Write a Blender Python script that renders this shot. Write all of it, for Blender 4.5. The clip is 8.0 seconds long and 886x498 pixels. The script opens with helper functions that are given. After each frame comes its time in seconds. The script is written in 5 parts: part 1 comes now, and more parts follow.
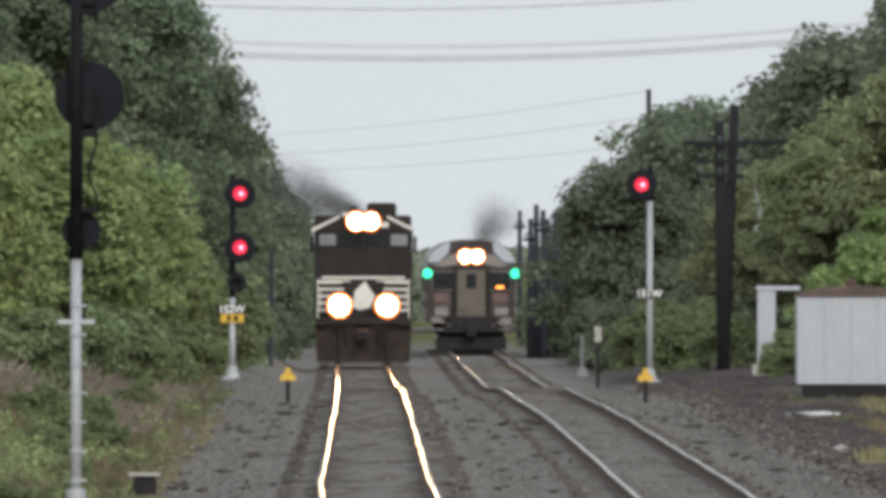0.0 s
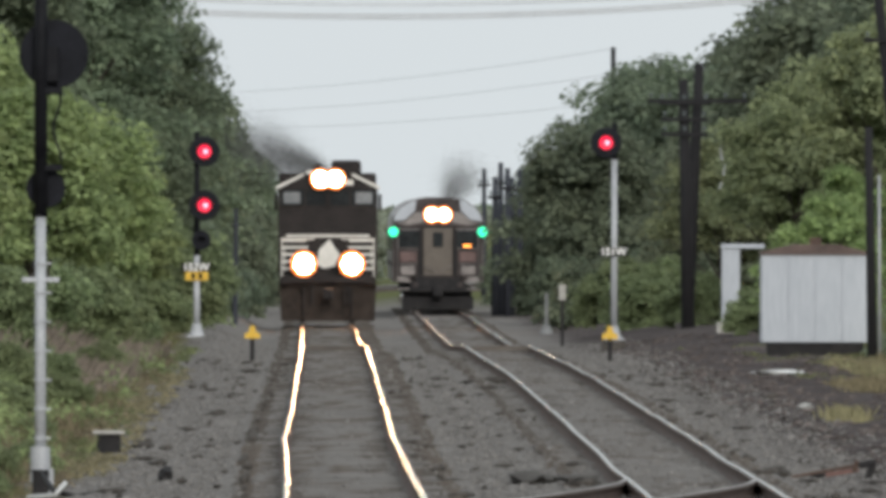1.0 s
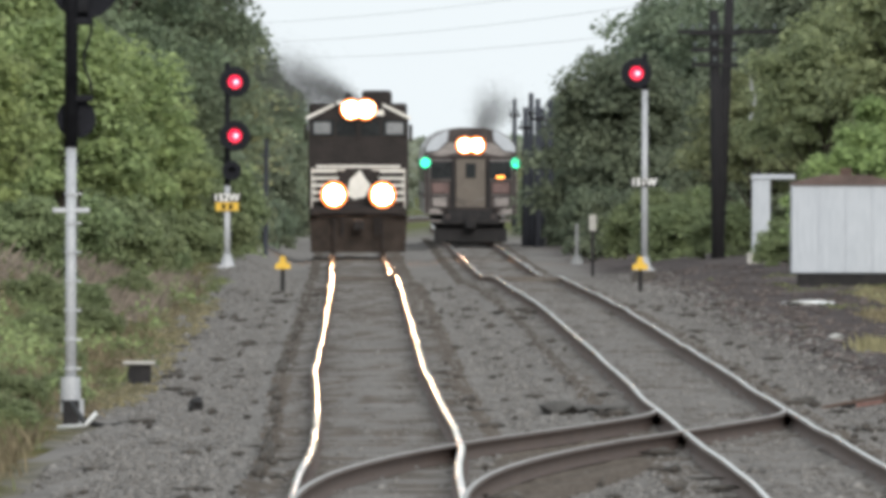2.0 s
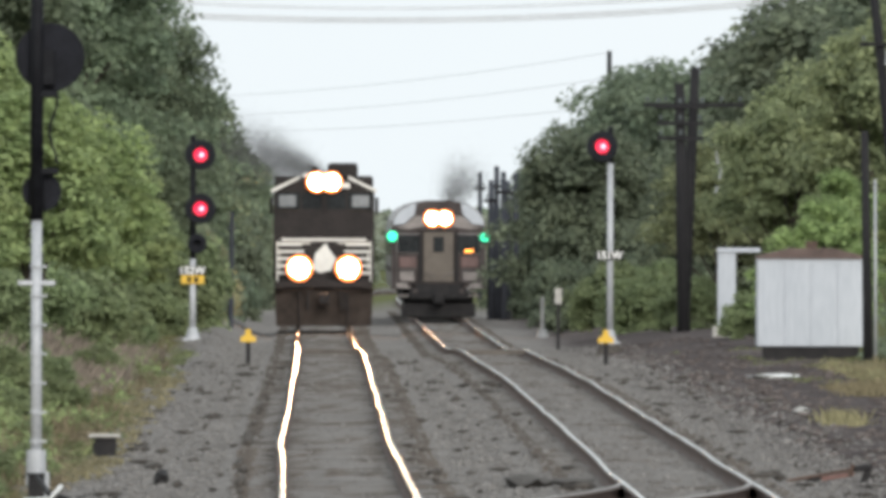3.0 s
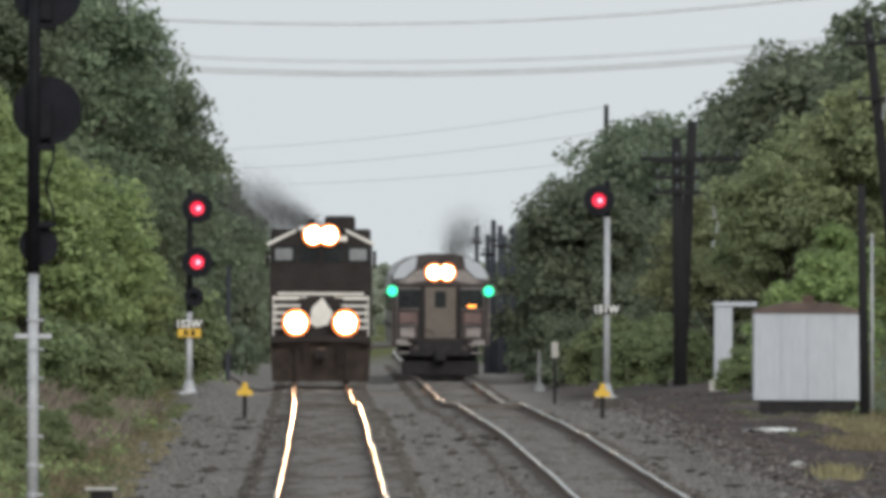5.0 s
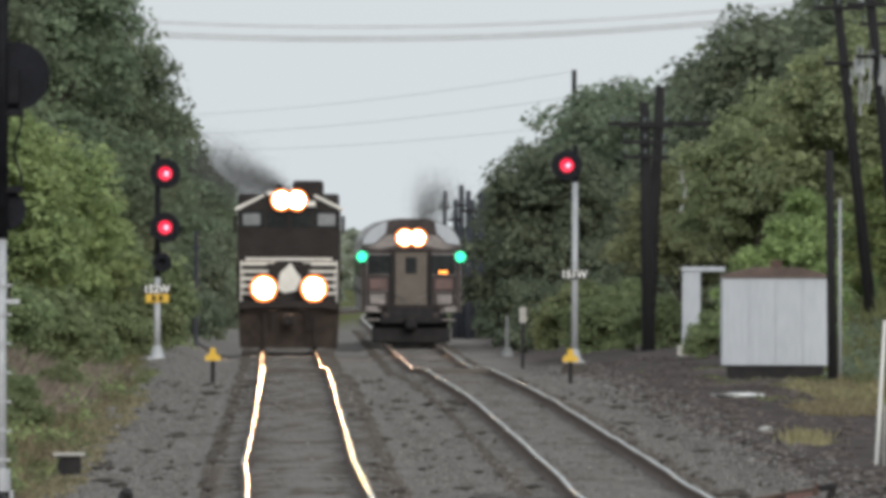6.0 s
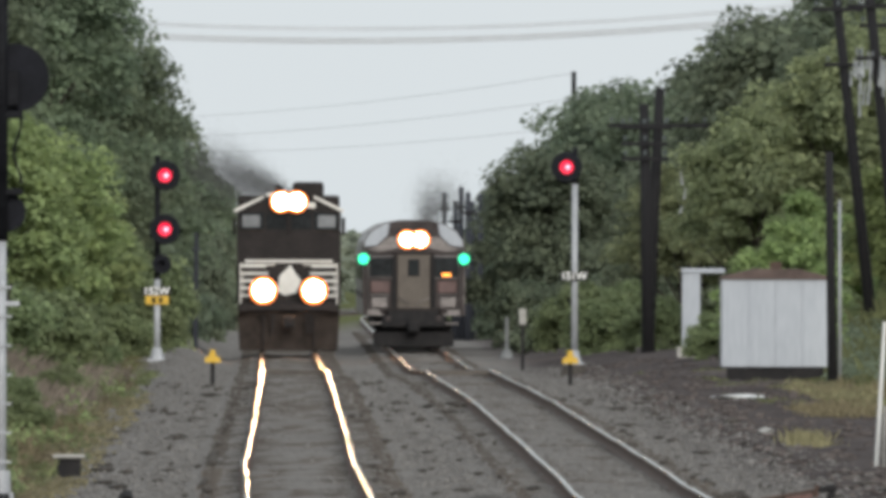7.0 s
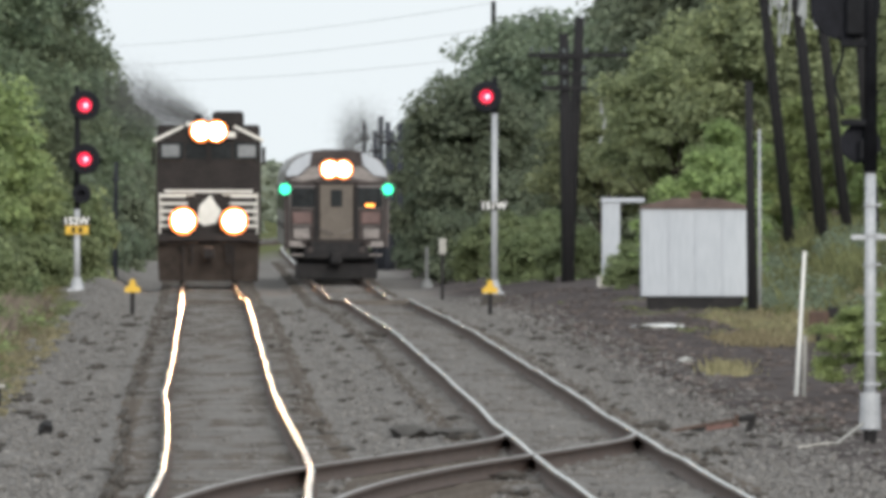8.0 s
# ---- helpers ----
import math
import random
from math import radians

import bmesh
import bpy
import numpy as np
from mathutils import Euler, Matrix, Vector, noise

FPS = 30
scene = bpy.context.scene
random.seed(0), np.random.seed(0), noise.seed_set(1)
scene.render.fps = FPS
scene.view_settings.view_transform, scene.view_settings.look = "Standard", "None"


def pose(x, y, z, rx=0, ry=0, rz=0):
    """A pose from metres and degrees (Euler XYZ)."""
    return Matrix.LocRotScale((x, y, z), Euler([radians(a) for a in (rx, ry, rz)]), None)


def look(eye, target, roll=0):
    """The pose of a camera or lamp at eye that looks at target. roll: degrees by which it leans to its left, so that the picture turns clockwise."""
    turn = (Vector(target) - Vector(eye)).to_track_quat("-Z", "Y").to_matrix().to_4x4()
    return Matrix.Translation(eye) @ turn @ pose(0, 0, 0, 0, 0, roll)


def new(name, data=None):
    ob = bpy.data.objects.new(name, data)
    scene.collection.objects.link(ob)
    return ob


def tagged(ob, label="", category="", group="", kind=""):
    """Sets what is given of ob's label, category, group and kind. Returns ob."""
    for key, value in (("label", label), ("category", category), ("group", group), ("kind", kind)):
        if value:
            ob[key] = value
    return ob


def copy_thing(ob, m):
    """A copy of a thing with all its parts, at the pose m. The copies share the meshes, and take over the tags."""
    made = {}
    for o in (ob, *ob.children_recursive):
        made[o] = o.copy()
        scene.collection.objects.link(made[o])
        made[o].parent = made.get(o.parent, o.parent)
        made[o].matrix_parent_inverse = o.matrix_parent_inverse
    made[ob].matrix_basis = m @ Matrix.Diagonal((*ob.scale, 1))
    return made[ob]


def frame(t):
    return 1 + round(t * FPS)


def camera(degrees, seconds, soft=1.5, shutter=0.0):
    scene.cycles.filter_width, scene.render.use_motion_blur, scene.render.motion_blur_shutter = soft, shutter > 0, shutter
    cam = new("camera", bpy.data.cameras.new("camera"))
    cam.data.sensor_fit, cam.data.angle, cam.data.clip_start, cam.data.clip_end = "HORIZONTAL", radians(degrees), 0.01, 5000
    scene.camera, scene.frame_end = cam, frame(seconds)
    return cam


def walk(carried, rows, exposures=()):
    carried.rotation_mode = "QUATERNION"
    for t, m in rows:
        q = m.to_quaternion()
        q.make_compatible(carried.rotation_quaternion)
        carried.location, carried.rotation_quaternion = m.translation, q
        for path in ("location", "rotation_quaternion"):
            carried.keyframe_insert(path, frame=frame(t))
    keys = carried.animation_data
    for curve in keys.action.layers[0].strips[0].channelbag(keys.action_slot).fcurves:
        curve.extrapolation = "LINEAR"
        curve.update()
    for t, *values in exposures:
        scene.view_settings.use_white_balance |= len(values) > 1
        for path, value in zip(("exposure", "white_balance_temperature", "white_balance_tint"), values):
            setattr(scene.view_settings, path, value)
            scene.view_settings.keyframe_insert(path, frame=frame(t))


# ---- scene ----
# ---- the camera: a long lens on one spot, panned by hand ----
cam = camera(1.604, 8.0, soft=4.5)
EYE = (0.0, 0.0, 3.15)
PAN = [  # seconds, turn to the left, look up, lean to the right (degrees)
    (0.0, -0.1627, 0.0041, -0.080),
    (0.1, -0.1637, 0.0194, -0.088),
    (0.2, -0.1825, 0.0193, -0.097),
    (0.3, -0.1801, 0.0059, -0.105),
    (0.4, -0.1853, -0.0116, -0.114),
    (0.5, -0.1825, -0.0108, -0.122),
    (0.6, -0.1975, -0.0162, -0.118),
    (0.7, -0.2180, -0.0259, -0.113),
    (0.8, -0.2165, -0.0340, -0.109),
    (0.9, -0.2118, -0.0524, -0.104),
    (1.0, -0.2271, -0.0719, -0.100),
    (1.1, -0.2364, -0.0851, -0.099),
    (1.2, -0.2446, -0.1015, -0.098),
    (1.3, -0.2364, -0.1117, -0.097),
    (1.4, -0.2057, -0.1260, -0.096),
    (1.5, -0.1648, -0.1682, -0.095),
    (1.6, -0.1699, -0.1869, -0.098),
    (1.7, -0.1719, -0.2009, -0.100),
    (2.8, -0.1806, -0.1000, -0.165),
    (2.9, -0.2017, -0.0764, -0.160),
    (3.0, -0.2344, -0.0654, -0.155),
    (3.1, -0.2345, -0.0539, -0.158),
    (3.2, -0.2437, -0.0458, -0.161),
    (3.3, -0.2278, -0.0345, -0.164),
    (3.4, -0.2365, -0.0110, -0.167),
    (3.5, -0.2122, -0.0081, -0.170),
    (3.6, -0.1987, -0.0019, -0.174),
    (3.8, -0.1619, -0.0009, -0.181),
    (4.0, -0.1287, 0.0047, -0.189),
    (4.1, -0.1204, 0.0169, -0.191),
    (4.2, -0.1101, 0.0169, -0.192),
    (4.3, -0.1142, 0.0221, -0.194),
    (4.4, -0.1101, 0.0169, -0.195),
    (4.5, -0.1450, 0.0209, -0.197),
    (4.6, -0.1813, 0.0200, -0.202),
    (4.7, -0.2021, 0.0147, -0.206),
    (4.8, -0.2228, 0.0260, -0.211),
    (4.9, -0.2208, 0.0302, -0.215),
    (5.0, -0.2403, 0.0319, -0.220),
    (5.1, -0.2499, 0.0270, -0.217),
    (5.2, -0.2550, 0.0146, -0.213),
    (6.3, -0.3085, -0.0320, -0.178),
    (6.4, -0.3073, -0.0308, -0.174),
    (6.5, -0.2990, -0.0326, -0.171),
    (6.6, -0.2795, -0.0387, -0.168),
    (6.7, -0.2737, -0.0376, -0.164),
    (6.8, -0.2703, -0.0296, -0.161),
    (6.9, -0.2838, -0.0206, -0.157),
    (7.0, -0.2987, -0.0279, -0.154),
    (7.1, -0.2949, -0.0498, -0.153),
    (7.2, -0.2972, -0.0767, -0.152),
    (7.3, -0.3084, -0.0868, -0.152),
    (7.4, -0.3265, -0.0968, -0.151),
    (7.5, -0.3299, -0.1092, -0.150),
    (7.6, -0.4053, -0.1172, -0.142),
    (7.7, -0.4298, -0.1263, -0.134),
    (7.8, -0.4298, -0.1471, -0.126),
    (7.9, -0.4465, -0.1482, -0.118),
    (8.0, -0.4440, -0.1550, -0.110),
]
walk(cam, [(t, pose(*EYE, 90 + up, lean, turn)) for t, turn, up, lean in PAN],
     exposures=((0.0, 0.02), (0.5, -0.06), (1.0, 0.0), (1.5, 0.13), (1.7, 0.26), (2.8, 0.44), (3.0, 0.38), (3.5, 0.10), (5.0, -0.04), (6.5, 0.0), (7.2, 0.08), (8.0, 0.33)))

# ---- overcast daylight ----
world = bpy.data.worlds.new("overcast_sky")
scene.world = world
world.use_nodes = True
wn = world.node_tree.nodes
wl = world.node_tree.links
sky = wn.new("ShaderNodeTexSky")
sky.sky_type = "NISHITA"
sky.sun_disc = False
sky.sun_elevation = radians(19)
sky.sun_rotation = radians(169)
sky.dust_density = 3.0
scaled = wn.new("ShaderNodeMix")
scaled.data_type = "RGBA"
scaled.blend_type = "MULTIPLY"
scaled.inputs["Factor"].default_value = 1.0
scaled.inputs["B"].default_value = (0.08, 0.08, 0.08, 1)
cloud = wn.new("ShaderNodeTexNoise")
cloud.inputs["Scale"].default_value = 3.0
cloud.inputs["Detail"].default_value = 5.0
tones = wn.new("ShaderNodeValToRGB")
tones.color_ramp.elements[0].position = 0.3
tones.color_ramp.elements[0].color = (0.60, 0.655, 0.69, 1)
tones.color_ramp.elements[1].position = 0.75
tones.color_ramp.elements[1].color = (0.70, 0.74, 0.755, 1)
wmix = wn.new("ShaderNodeMix")
wmix.data_type = "RGBA"
wmix.inputs["Factor"].default_value = 0.9
wl.new(sky.outputs["Color"], scaled.inputs["A"])
wl.new(cloud.outputs["Fac"], tones.inputs["Fac"])
wl.new(scaled.outputs["Result"], wmix.inputs["A"])
wl.new(tones.outputs["Color"], wmix.inputs["B"])
wl.new(wmix.outputs["Result"], wn["Background"].inputs["Color"])
wn["Background"].inputs["Strength"].default_value = 1.16

sun = new("sun", bpy.data.lights.new("sun", "SUN"))
sun.data.energy = 1.9
sun.data.angle = radians(25)
sun.data.color = (1.0, 0.96, 0.9)
sun.matrix_world = look((30, -150, 52), (0, 0, 0))


# ---- materials ----
def shade(name, dark, light, rough=0.8, scale=3.0, bump=0.3, metal=0.0, fine=8.0, stretch=(1, 1, 1), spread=0.0, coords="Object"):
    """Two tones mixed by noise at two scales, with relief of the finer one."""
    m = bpy.data.materials.new(name)
    m.use_nodes = True
    n, l = m.node_tree.nodes, m.node_tree.links
    b = n["Principled BSDF"]
    tc = n.new("ShaderNodeTexCoord")
    mp = n.new("ShaderNodeMapping")
    mp.inputs["Scale"].default_value = stretch
    l.new(tc.outputs[coords], mp.inputs["Vector"])
    big = n.new("ShaderNodeTexNoise")
    big.inputs["Scale"].default_value = scale
    big.inputs["Detail"].default_value = 3
    small = n.new("ShaderNodeTexNoise")
    small.inputs["Scale"].default_value = scale * fine
    small.inputs["Detail"].default_value = 4
    for t in (big, small):
        l.new(mp.outputs["Vector"], t.inputs["Vector"])
    both = n.new("ShaderNodeMath")
    both.operation = "MULTIPLY_ADD"
    both.inputs[1].default_value = 0.5
    l.new(small.outputs["Fac"], both.inputs[0])
    half = n.new("ShaderNodeMath")
    half.operation = "MULTIPLY"
    half.inputs[1].default_value = 0.5
    l.new(big.outputs["Fac"], half.inputs[0])
    l.new(half.outputs[0], both.inputs[2])
    ramp = n.new("ShaderNodeValToRGB")
    ramp.color_ramp.elements[0].position = 0.36
    ramp.color_ramp.elements[0].color = (*dark, 1)
    ramp.color_ramp.elements[1].position = 0.64
    ramp.color_ramp.elements[1].color = (*light, 1)
    l.new(both.outputs[0], ramp.inputs["Fac"])
    out = ramp.outputs["Color"]
    if spread:
        geo = n.new("ShaderNodeNewGeometry")
        hsv = n.new("ShaderNodeHueSaturation")
        span = n.new("ShaderNodeMapRange")
        span.inputs["To Min"].default_value = 1 - spread
        span.inputs["To Max"].default_value = 1 + spread
        l.new(geo.outputs["Random Per Island"], span.inputs["Value"])
        l.new(span.outputs["Result"], hsv.inputs["Value"])
        l.new(out, hsv.inputs["Color"])
        out = hsv.outputs["Color"]
    l.new(out, b.inputs["Base Color"])
    b.inputs["Roughness"].default_value = rough
    b.inputs["Metallic"].default_value = metal
    if bump:
        bp = n.new("ShaderNodeBump")
        bp.inputs["Strength"].default_value = bump
        bp.inputs["Distance"].default_value = 0.02
        l.new(small.outputs["Fac"], bp.inputs["Height"])
        l.new(bp.outputs["Normal"], b.inputs["Normal"])
    return m


def glow(name, colour, strength):
    m = bpy.data.materials.new(name)
    m.use_nodes = True
    b = m.node_tree.nodes["Principled BSDF"]
    b.inputs["Base Color"].default_value = (*[0.15 * c for c in colour], 1)
    b.inputs["Emission Color"].default_value = (*colour, 1)
    b.inputs["Emission Strength"].default_value = strength
    return m


def leafy(name, dark, light, spread=0.35):
    """Leaves: diffuse with some light let through, each leaf of its own tone."""
    m = shade(name, dark, light, rough=0.65, scale=0.55, bump=0, fine=5, spread=spread)
    n, l = m.node_tree.nodes, m.node_tree.links
    b = n["Principled BSDF"]
    b.inputs["Specular IOR Level"].default_value = 0.25
    info = n.new("ShaderNodeObjectInfo")
    hue = n.new("ShaderNodeHueSaturation")
    for socket, lo, hi in (("Hue", 0.488, 0.518), ("Value", 0.86, 1.14)):
        span = n.new("ShaderNodeMapRange")
        span.inputs["To Min"].default_value, span.inputs["To Max"].default_value = lo, hi
        l.new(info.outputs["Random"], span.inputs["Value"])
        l.new(span.outputs["Result"], hue.inputs[socket])
    l.new(b.inputs["Base Color"].links[0].from_socket, hue.inputs["Color"])
    l.new(hue.outputs["Color"], b.inputs["Base Color"])
    thin = n.new("ShaderNodeBsdfTranslucent")
    l.new(hue.outputs["Color"], thin.inputs["Color"])
    mix = n.new("ShaderNodeMixShader")
    mix.inputs["Fac"].default_value = 0.5
    l.new(b.outputs["BSDF"], mix.inputs[1])
    l.new(thin.outputs["BSDF"], mix.inputs[2])
    l.new(mix.outputs["Shader"], n["Material Output"].inputs["Surface"])
    return m


STEEL_TOP = shade("worn_rail_head", (0.45, 0.42, 0.40), (0.62, 0.60, 0.58), rough=0.05, scale=0.8, bump=0.01, metal=1.0, stretch=(4, 0.25, 1))
DULL_TOP = shade("dull_rail_head", (0.22, 0.19, 0.17), (0.40, 0.37, 0.34), rough=0.12, scale=0.8, bump=0.03, metal=1.0, stretch=(4, 0.25, 1))
CLOD_AND_SHADE = shade("dark_dirt_and_shade", (0.035, 0.031, 0.028), (0.10, 0.088, 0.076), rough=0.95, scale=2)
DIRT = shade("brown_dirt", (0.075, 0.062, 0.058), (0.175, 0.148, 0.138), rough=0.95, scale=2, bump=0.2, spread=0.35)
DIRT.node_tree.nodes["Principled BSDF"].inputs["Specular IOR Level"].default_value = 0.05
CROSS_TOP = shade("brown_rail_head", (0.17, 0.14, 0.12), (0.28, 0.24, 0.21), rough=0.33, scale=0.8, bump=0.05, metal=1.0, stretch=(4, 0.25, 1))
RUST = shade("rusty_steel", (0.048, 0.028, 0.021), (0.110, 0.066, 0.047), rough=0.75, scale=4)
TIMBER = shade("weathered_tie", (0.074, 0.066, 0.060), (0.165, 0.146, 0.131), rough=0.9, scale=3, stretch=(1, 6, 6))
STONE = shade("ballast_stone", (0.150, 0.143, 0.137), (0.245, 0.235, 0.225), rough=0.95, scale=6, bump=0.2, spread=0.22)
for m in (STONE, TIMBER):
    m.node_tree.nodes["Principled BSDF"].inputs["Specular IOR Level"].default_value = 0.05
MAST_WHITE = shade("aluminium_paint", (0.33, 0.345, 0.37), (0.47, 0.485, 0.51), rough=0.55, scale=3, bump=0.08, metal=0.1)
MAST_BLACK = shade("black_paint", (0.006, 0.006, 0.008), (0.014, 0.015, 0.018), rough=0.6, scale=4, bump=0.1)
DISC_BLACK = shade("disc_black", (0.006, 0.007, 0.010), (0.013, 0.014, 0.020), rough=0.55, scale=3, bump=0.05)
for m in (MAST_BLACK, DISC_BLACK):
    m.node_tree.nodes["Principled BSDF"].inputs["Specular IOR Level"].default_value = 0.1
STUB_GREY = shade("weathered_grey_paint", (0.15, 0.155, 0.16), (0.25, 0.255, 0.26), rough=0.8, scale=3, bump=0.1)
YELLOW = shade("yellow_paint", (0.55, 0.33, 0.02), (0.72, 0.45, 0.03), rough=0.5, scale=6, bump=0.1)
SIGN_WHITE = shade("sign_white", (0.7, 0.7, 0.68), (0.82, 0.82, 0.8), rough=0.5, scale=6, bump=0)
RED_LAMP = glow("red_signal_lamp", (1.0, 0.012, 0.06), 1.5)
RED_CORE = glow("red_signal_core", (1.0, 0.30, 0.38), 3.0)
CREOSOTE = shade("creosoted_pole", (0.006, 0.006, 0.008), (0.016, 0.015, 0.017), rough=0.9, scale=2, stretch=(5, 5, 0.6))
# blue-grey cast of the haze put into the far poles' colour
FAR_POLE = shade("hazed_blue_black_pole", (0.020, 0.023, 0.032), (0.045, 0.050, 0.064), rough=0.9, scale=2, stretch=(5, 5, 0.6))
GLASSY = shade("insulator_glass", (0.05, 0.06, 0.06), (0.10, 0.12, 0.12), rough=0.25, scale=5, bump=0)
WIRE = shade("wire", (0.52, 0.54, 0.57), (0.60, 0.62, 0.65), rough=0.7, scale=1, bump=0)
SHED_WHITE = shade("white_sheet_metal", (0.36, 0.39, 0.435), (0.44, 0.47, 0.515), rough=0.5, scale=0.5, bump=0.06, stretch=(3, 1, 0.5))
SHED_ROOF = shade("rusty_roof", (0.070, 0.050, 0.045), (0.145, 0.104, 0.093), rough=0.85, scale=3)
CONCRETE = shade("old_concrete", (0.30, 0.29, 0.27), (0.48, 0.47, 0.44), rough=0.9, scale=5)
DARK_METAL = shade("dark_metal", (0.012, 0.012, 0.014), (0.03, 0.028, 0.028), rough=0.7, scale=4)
LOCO_BLACK = shade("locomotive_black", (0.011, 0.009, 0.009), (0.030, 0.024, 0.023), rough=0.6, scale=2, bump=0.06)
LOCO_GRIME = shade("grimy_black", (0.020, 0.016, 0.014), (0.052, 0.041, 0.035), rough=0.85, scale=3)
LOCO_WHITE = shade("stripe_white", (0.62, 0.60, 0.55), (0.78, 0.76, 0.72), rough=0.5, scale=4, bump=0)
PANE = shade("dark_window", (0.012, 0.014, 0.016), (0.03, 0.034, 0.036), rough=0.08, scale=1, bump=0)
# the sky's pale reflection is put into this pane's colour
PALE_PANE = shade("painted_sky_window", (0.16, 0.17, 0.18), (0.26, 0.27, 0.28), rough=0.1, scale=1, bump=0)
STAINLESS = shade("dull_stainless", (0.10, 0.09, 0.09), (0.22, 0.205, 0.20), rough=0.38, scale=1.5, bump=0.05, metal=0.85, stretch=(1, 1, 4))
CAR_FRONT = shade("grimy_front", (0.030, 0.024, 0.024), (0.075, 0.062, 0.060), rough=0.6, scale=2, bump=0.08)
RED_PANEL = shade("dull_red_panel", (0.07, 0.036, 0.033), (0.15, 0.085, 0.078), rough=0.5, scale=3, bump=0.05)
CAR_DOOR = shade("brown_grey_door", (0.085, 0.070, 0.058), (0.13, 0.108, 0.088), rough=0.6, scale=2, bump=0.05)
LAMP_CORE = glow("headlight_lens", (1.0, 0.58, 0.32), 190.0)
LAMP_WEAK = glow("weaker_headlight_lens", (1.0, 0.55, 0.30), 60.0)
# orange glare round the headlights, built as an oversized glowing reflector
LAMP_GLARE = glow("headlight_glare", (1.0, 0.26, 0.06), 3.0)
GREEN_LAMP = glow("green_marker_lamp", (0.03, 0.95, 0.45), 2.2)
AMBER_LAMP = glow("amber_lamp", (1.0, 0.33, 0.05), 5.0)
for m in (LOCO_BLACK, LOCO_GRIME, DARK_METAL, CAR_FRONT, PANE):
    m.node_tree.nodes["Principled BSDF"].inputs["Specular IOR Level"].default_value = 0.2
LEAF_DARK = leafy("dark_foliage", (0.160, 0.205, 0.142), (0.258, 0.312, 0.198))
LEAF_DEEP = leafy("deep_green_foliage", (0.145, 0.178, 0.128), (0.235, 0.272, 0.180))
WEED = leafy("dull_weeds", (0.13, 0.145, 0.07), (0.23, 0.245, 0.115))
LEAF_MID = leafy("green_foliage", (0.252, 0.325, 0.150), (0.395, 0.470, 0.214))
LEAF_OLIVE = leafy("olive_foliage", (0.212, 0.252, 0.142), (0.372, 0.408, 0.222))
LEAF_BRIGHT = leafy("bright_foliage", (0.235, 0.300, 0.128), (0.375, 0.445, 0.190))
LEAF_DULL = leafy("dull_shrub_foliage", (0.180, 0.220, 0.115), (0.285, 0.335, 0.175))
# leaf tone lightened to stand in for haze over the distance
LEAF_HAZED = leafy("haze_paled_foliage", (0.26, 0.285, 0.22), (0.38, 0.41, 0.32))
GRASS = leafy("dry_grass", (0.17, 0.145, 0.090), (0.32, 0.265, 0.17))
STRAW = leafy("straw", (0.23, 0.205, 0.115), (0.36, 0.315, 0.19))
DEAD = leafy("dead_brush", (0.21, 0.170, 0.14), (0.36, 0.295, 0.25))
BARK = shade("bark", (0.04, 0.034, 0.028), (0.10, 0.085, 0.07), rough=0.95, scale=2, stretch=(4, 4, 0.7))
SMOKE = shade("soot", (0.06, 0.06, 0.06), (0.11, 0.11, 0.11), rough=1.0, scale=1, bump=0)


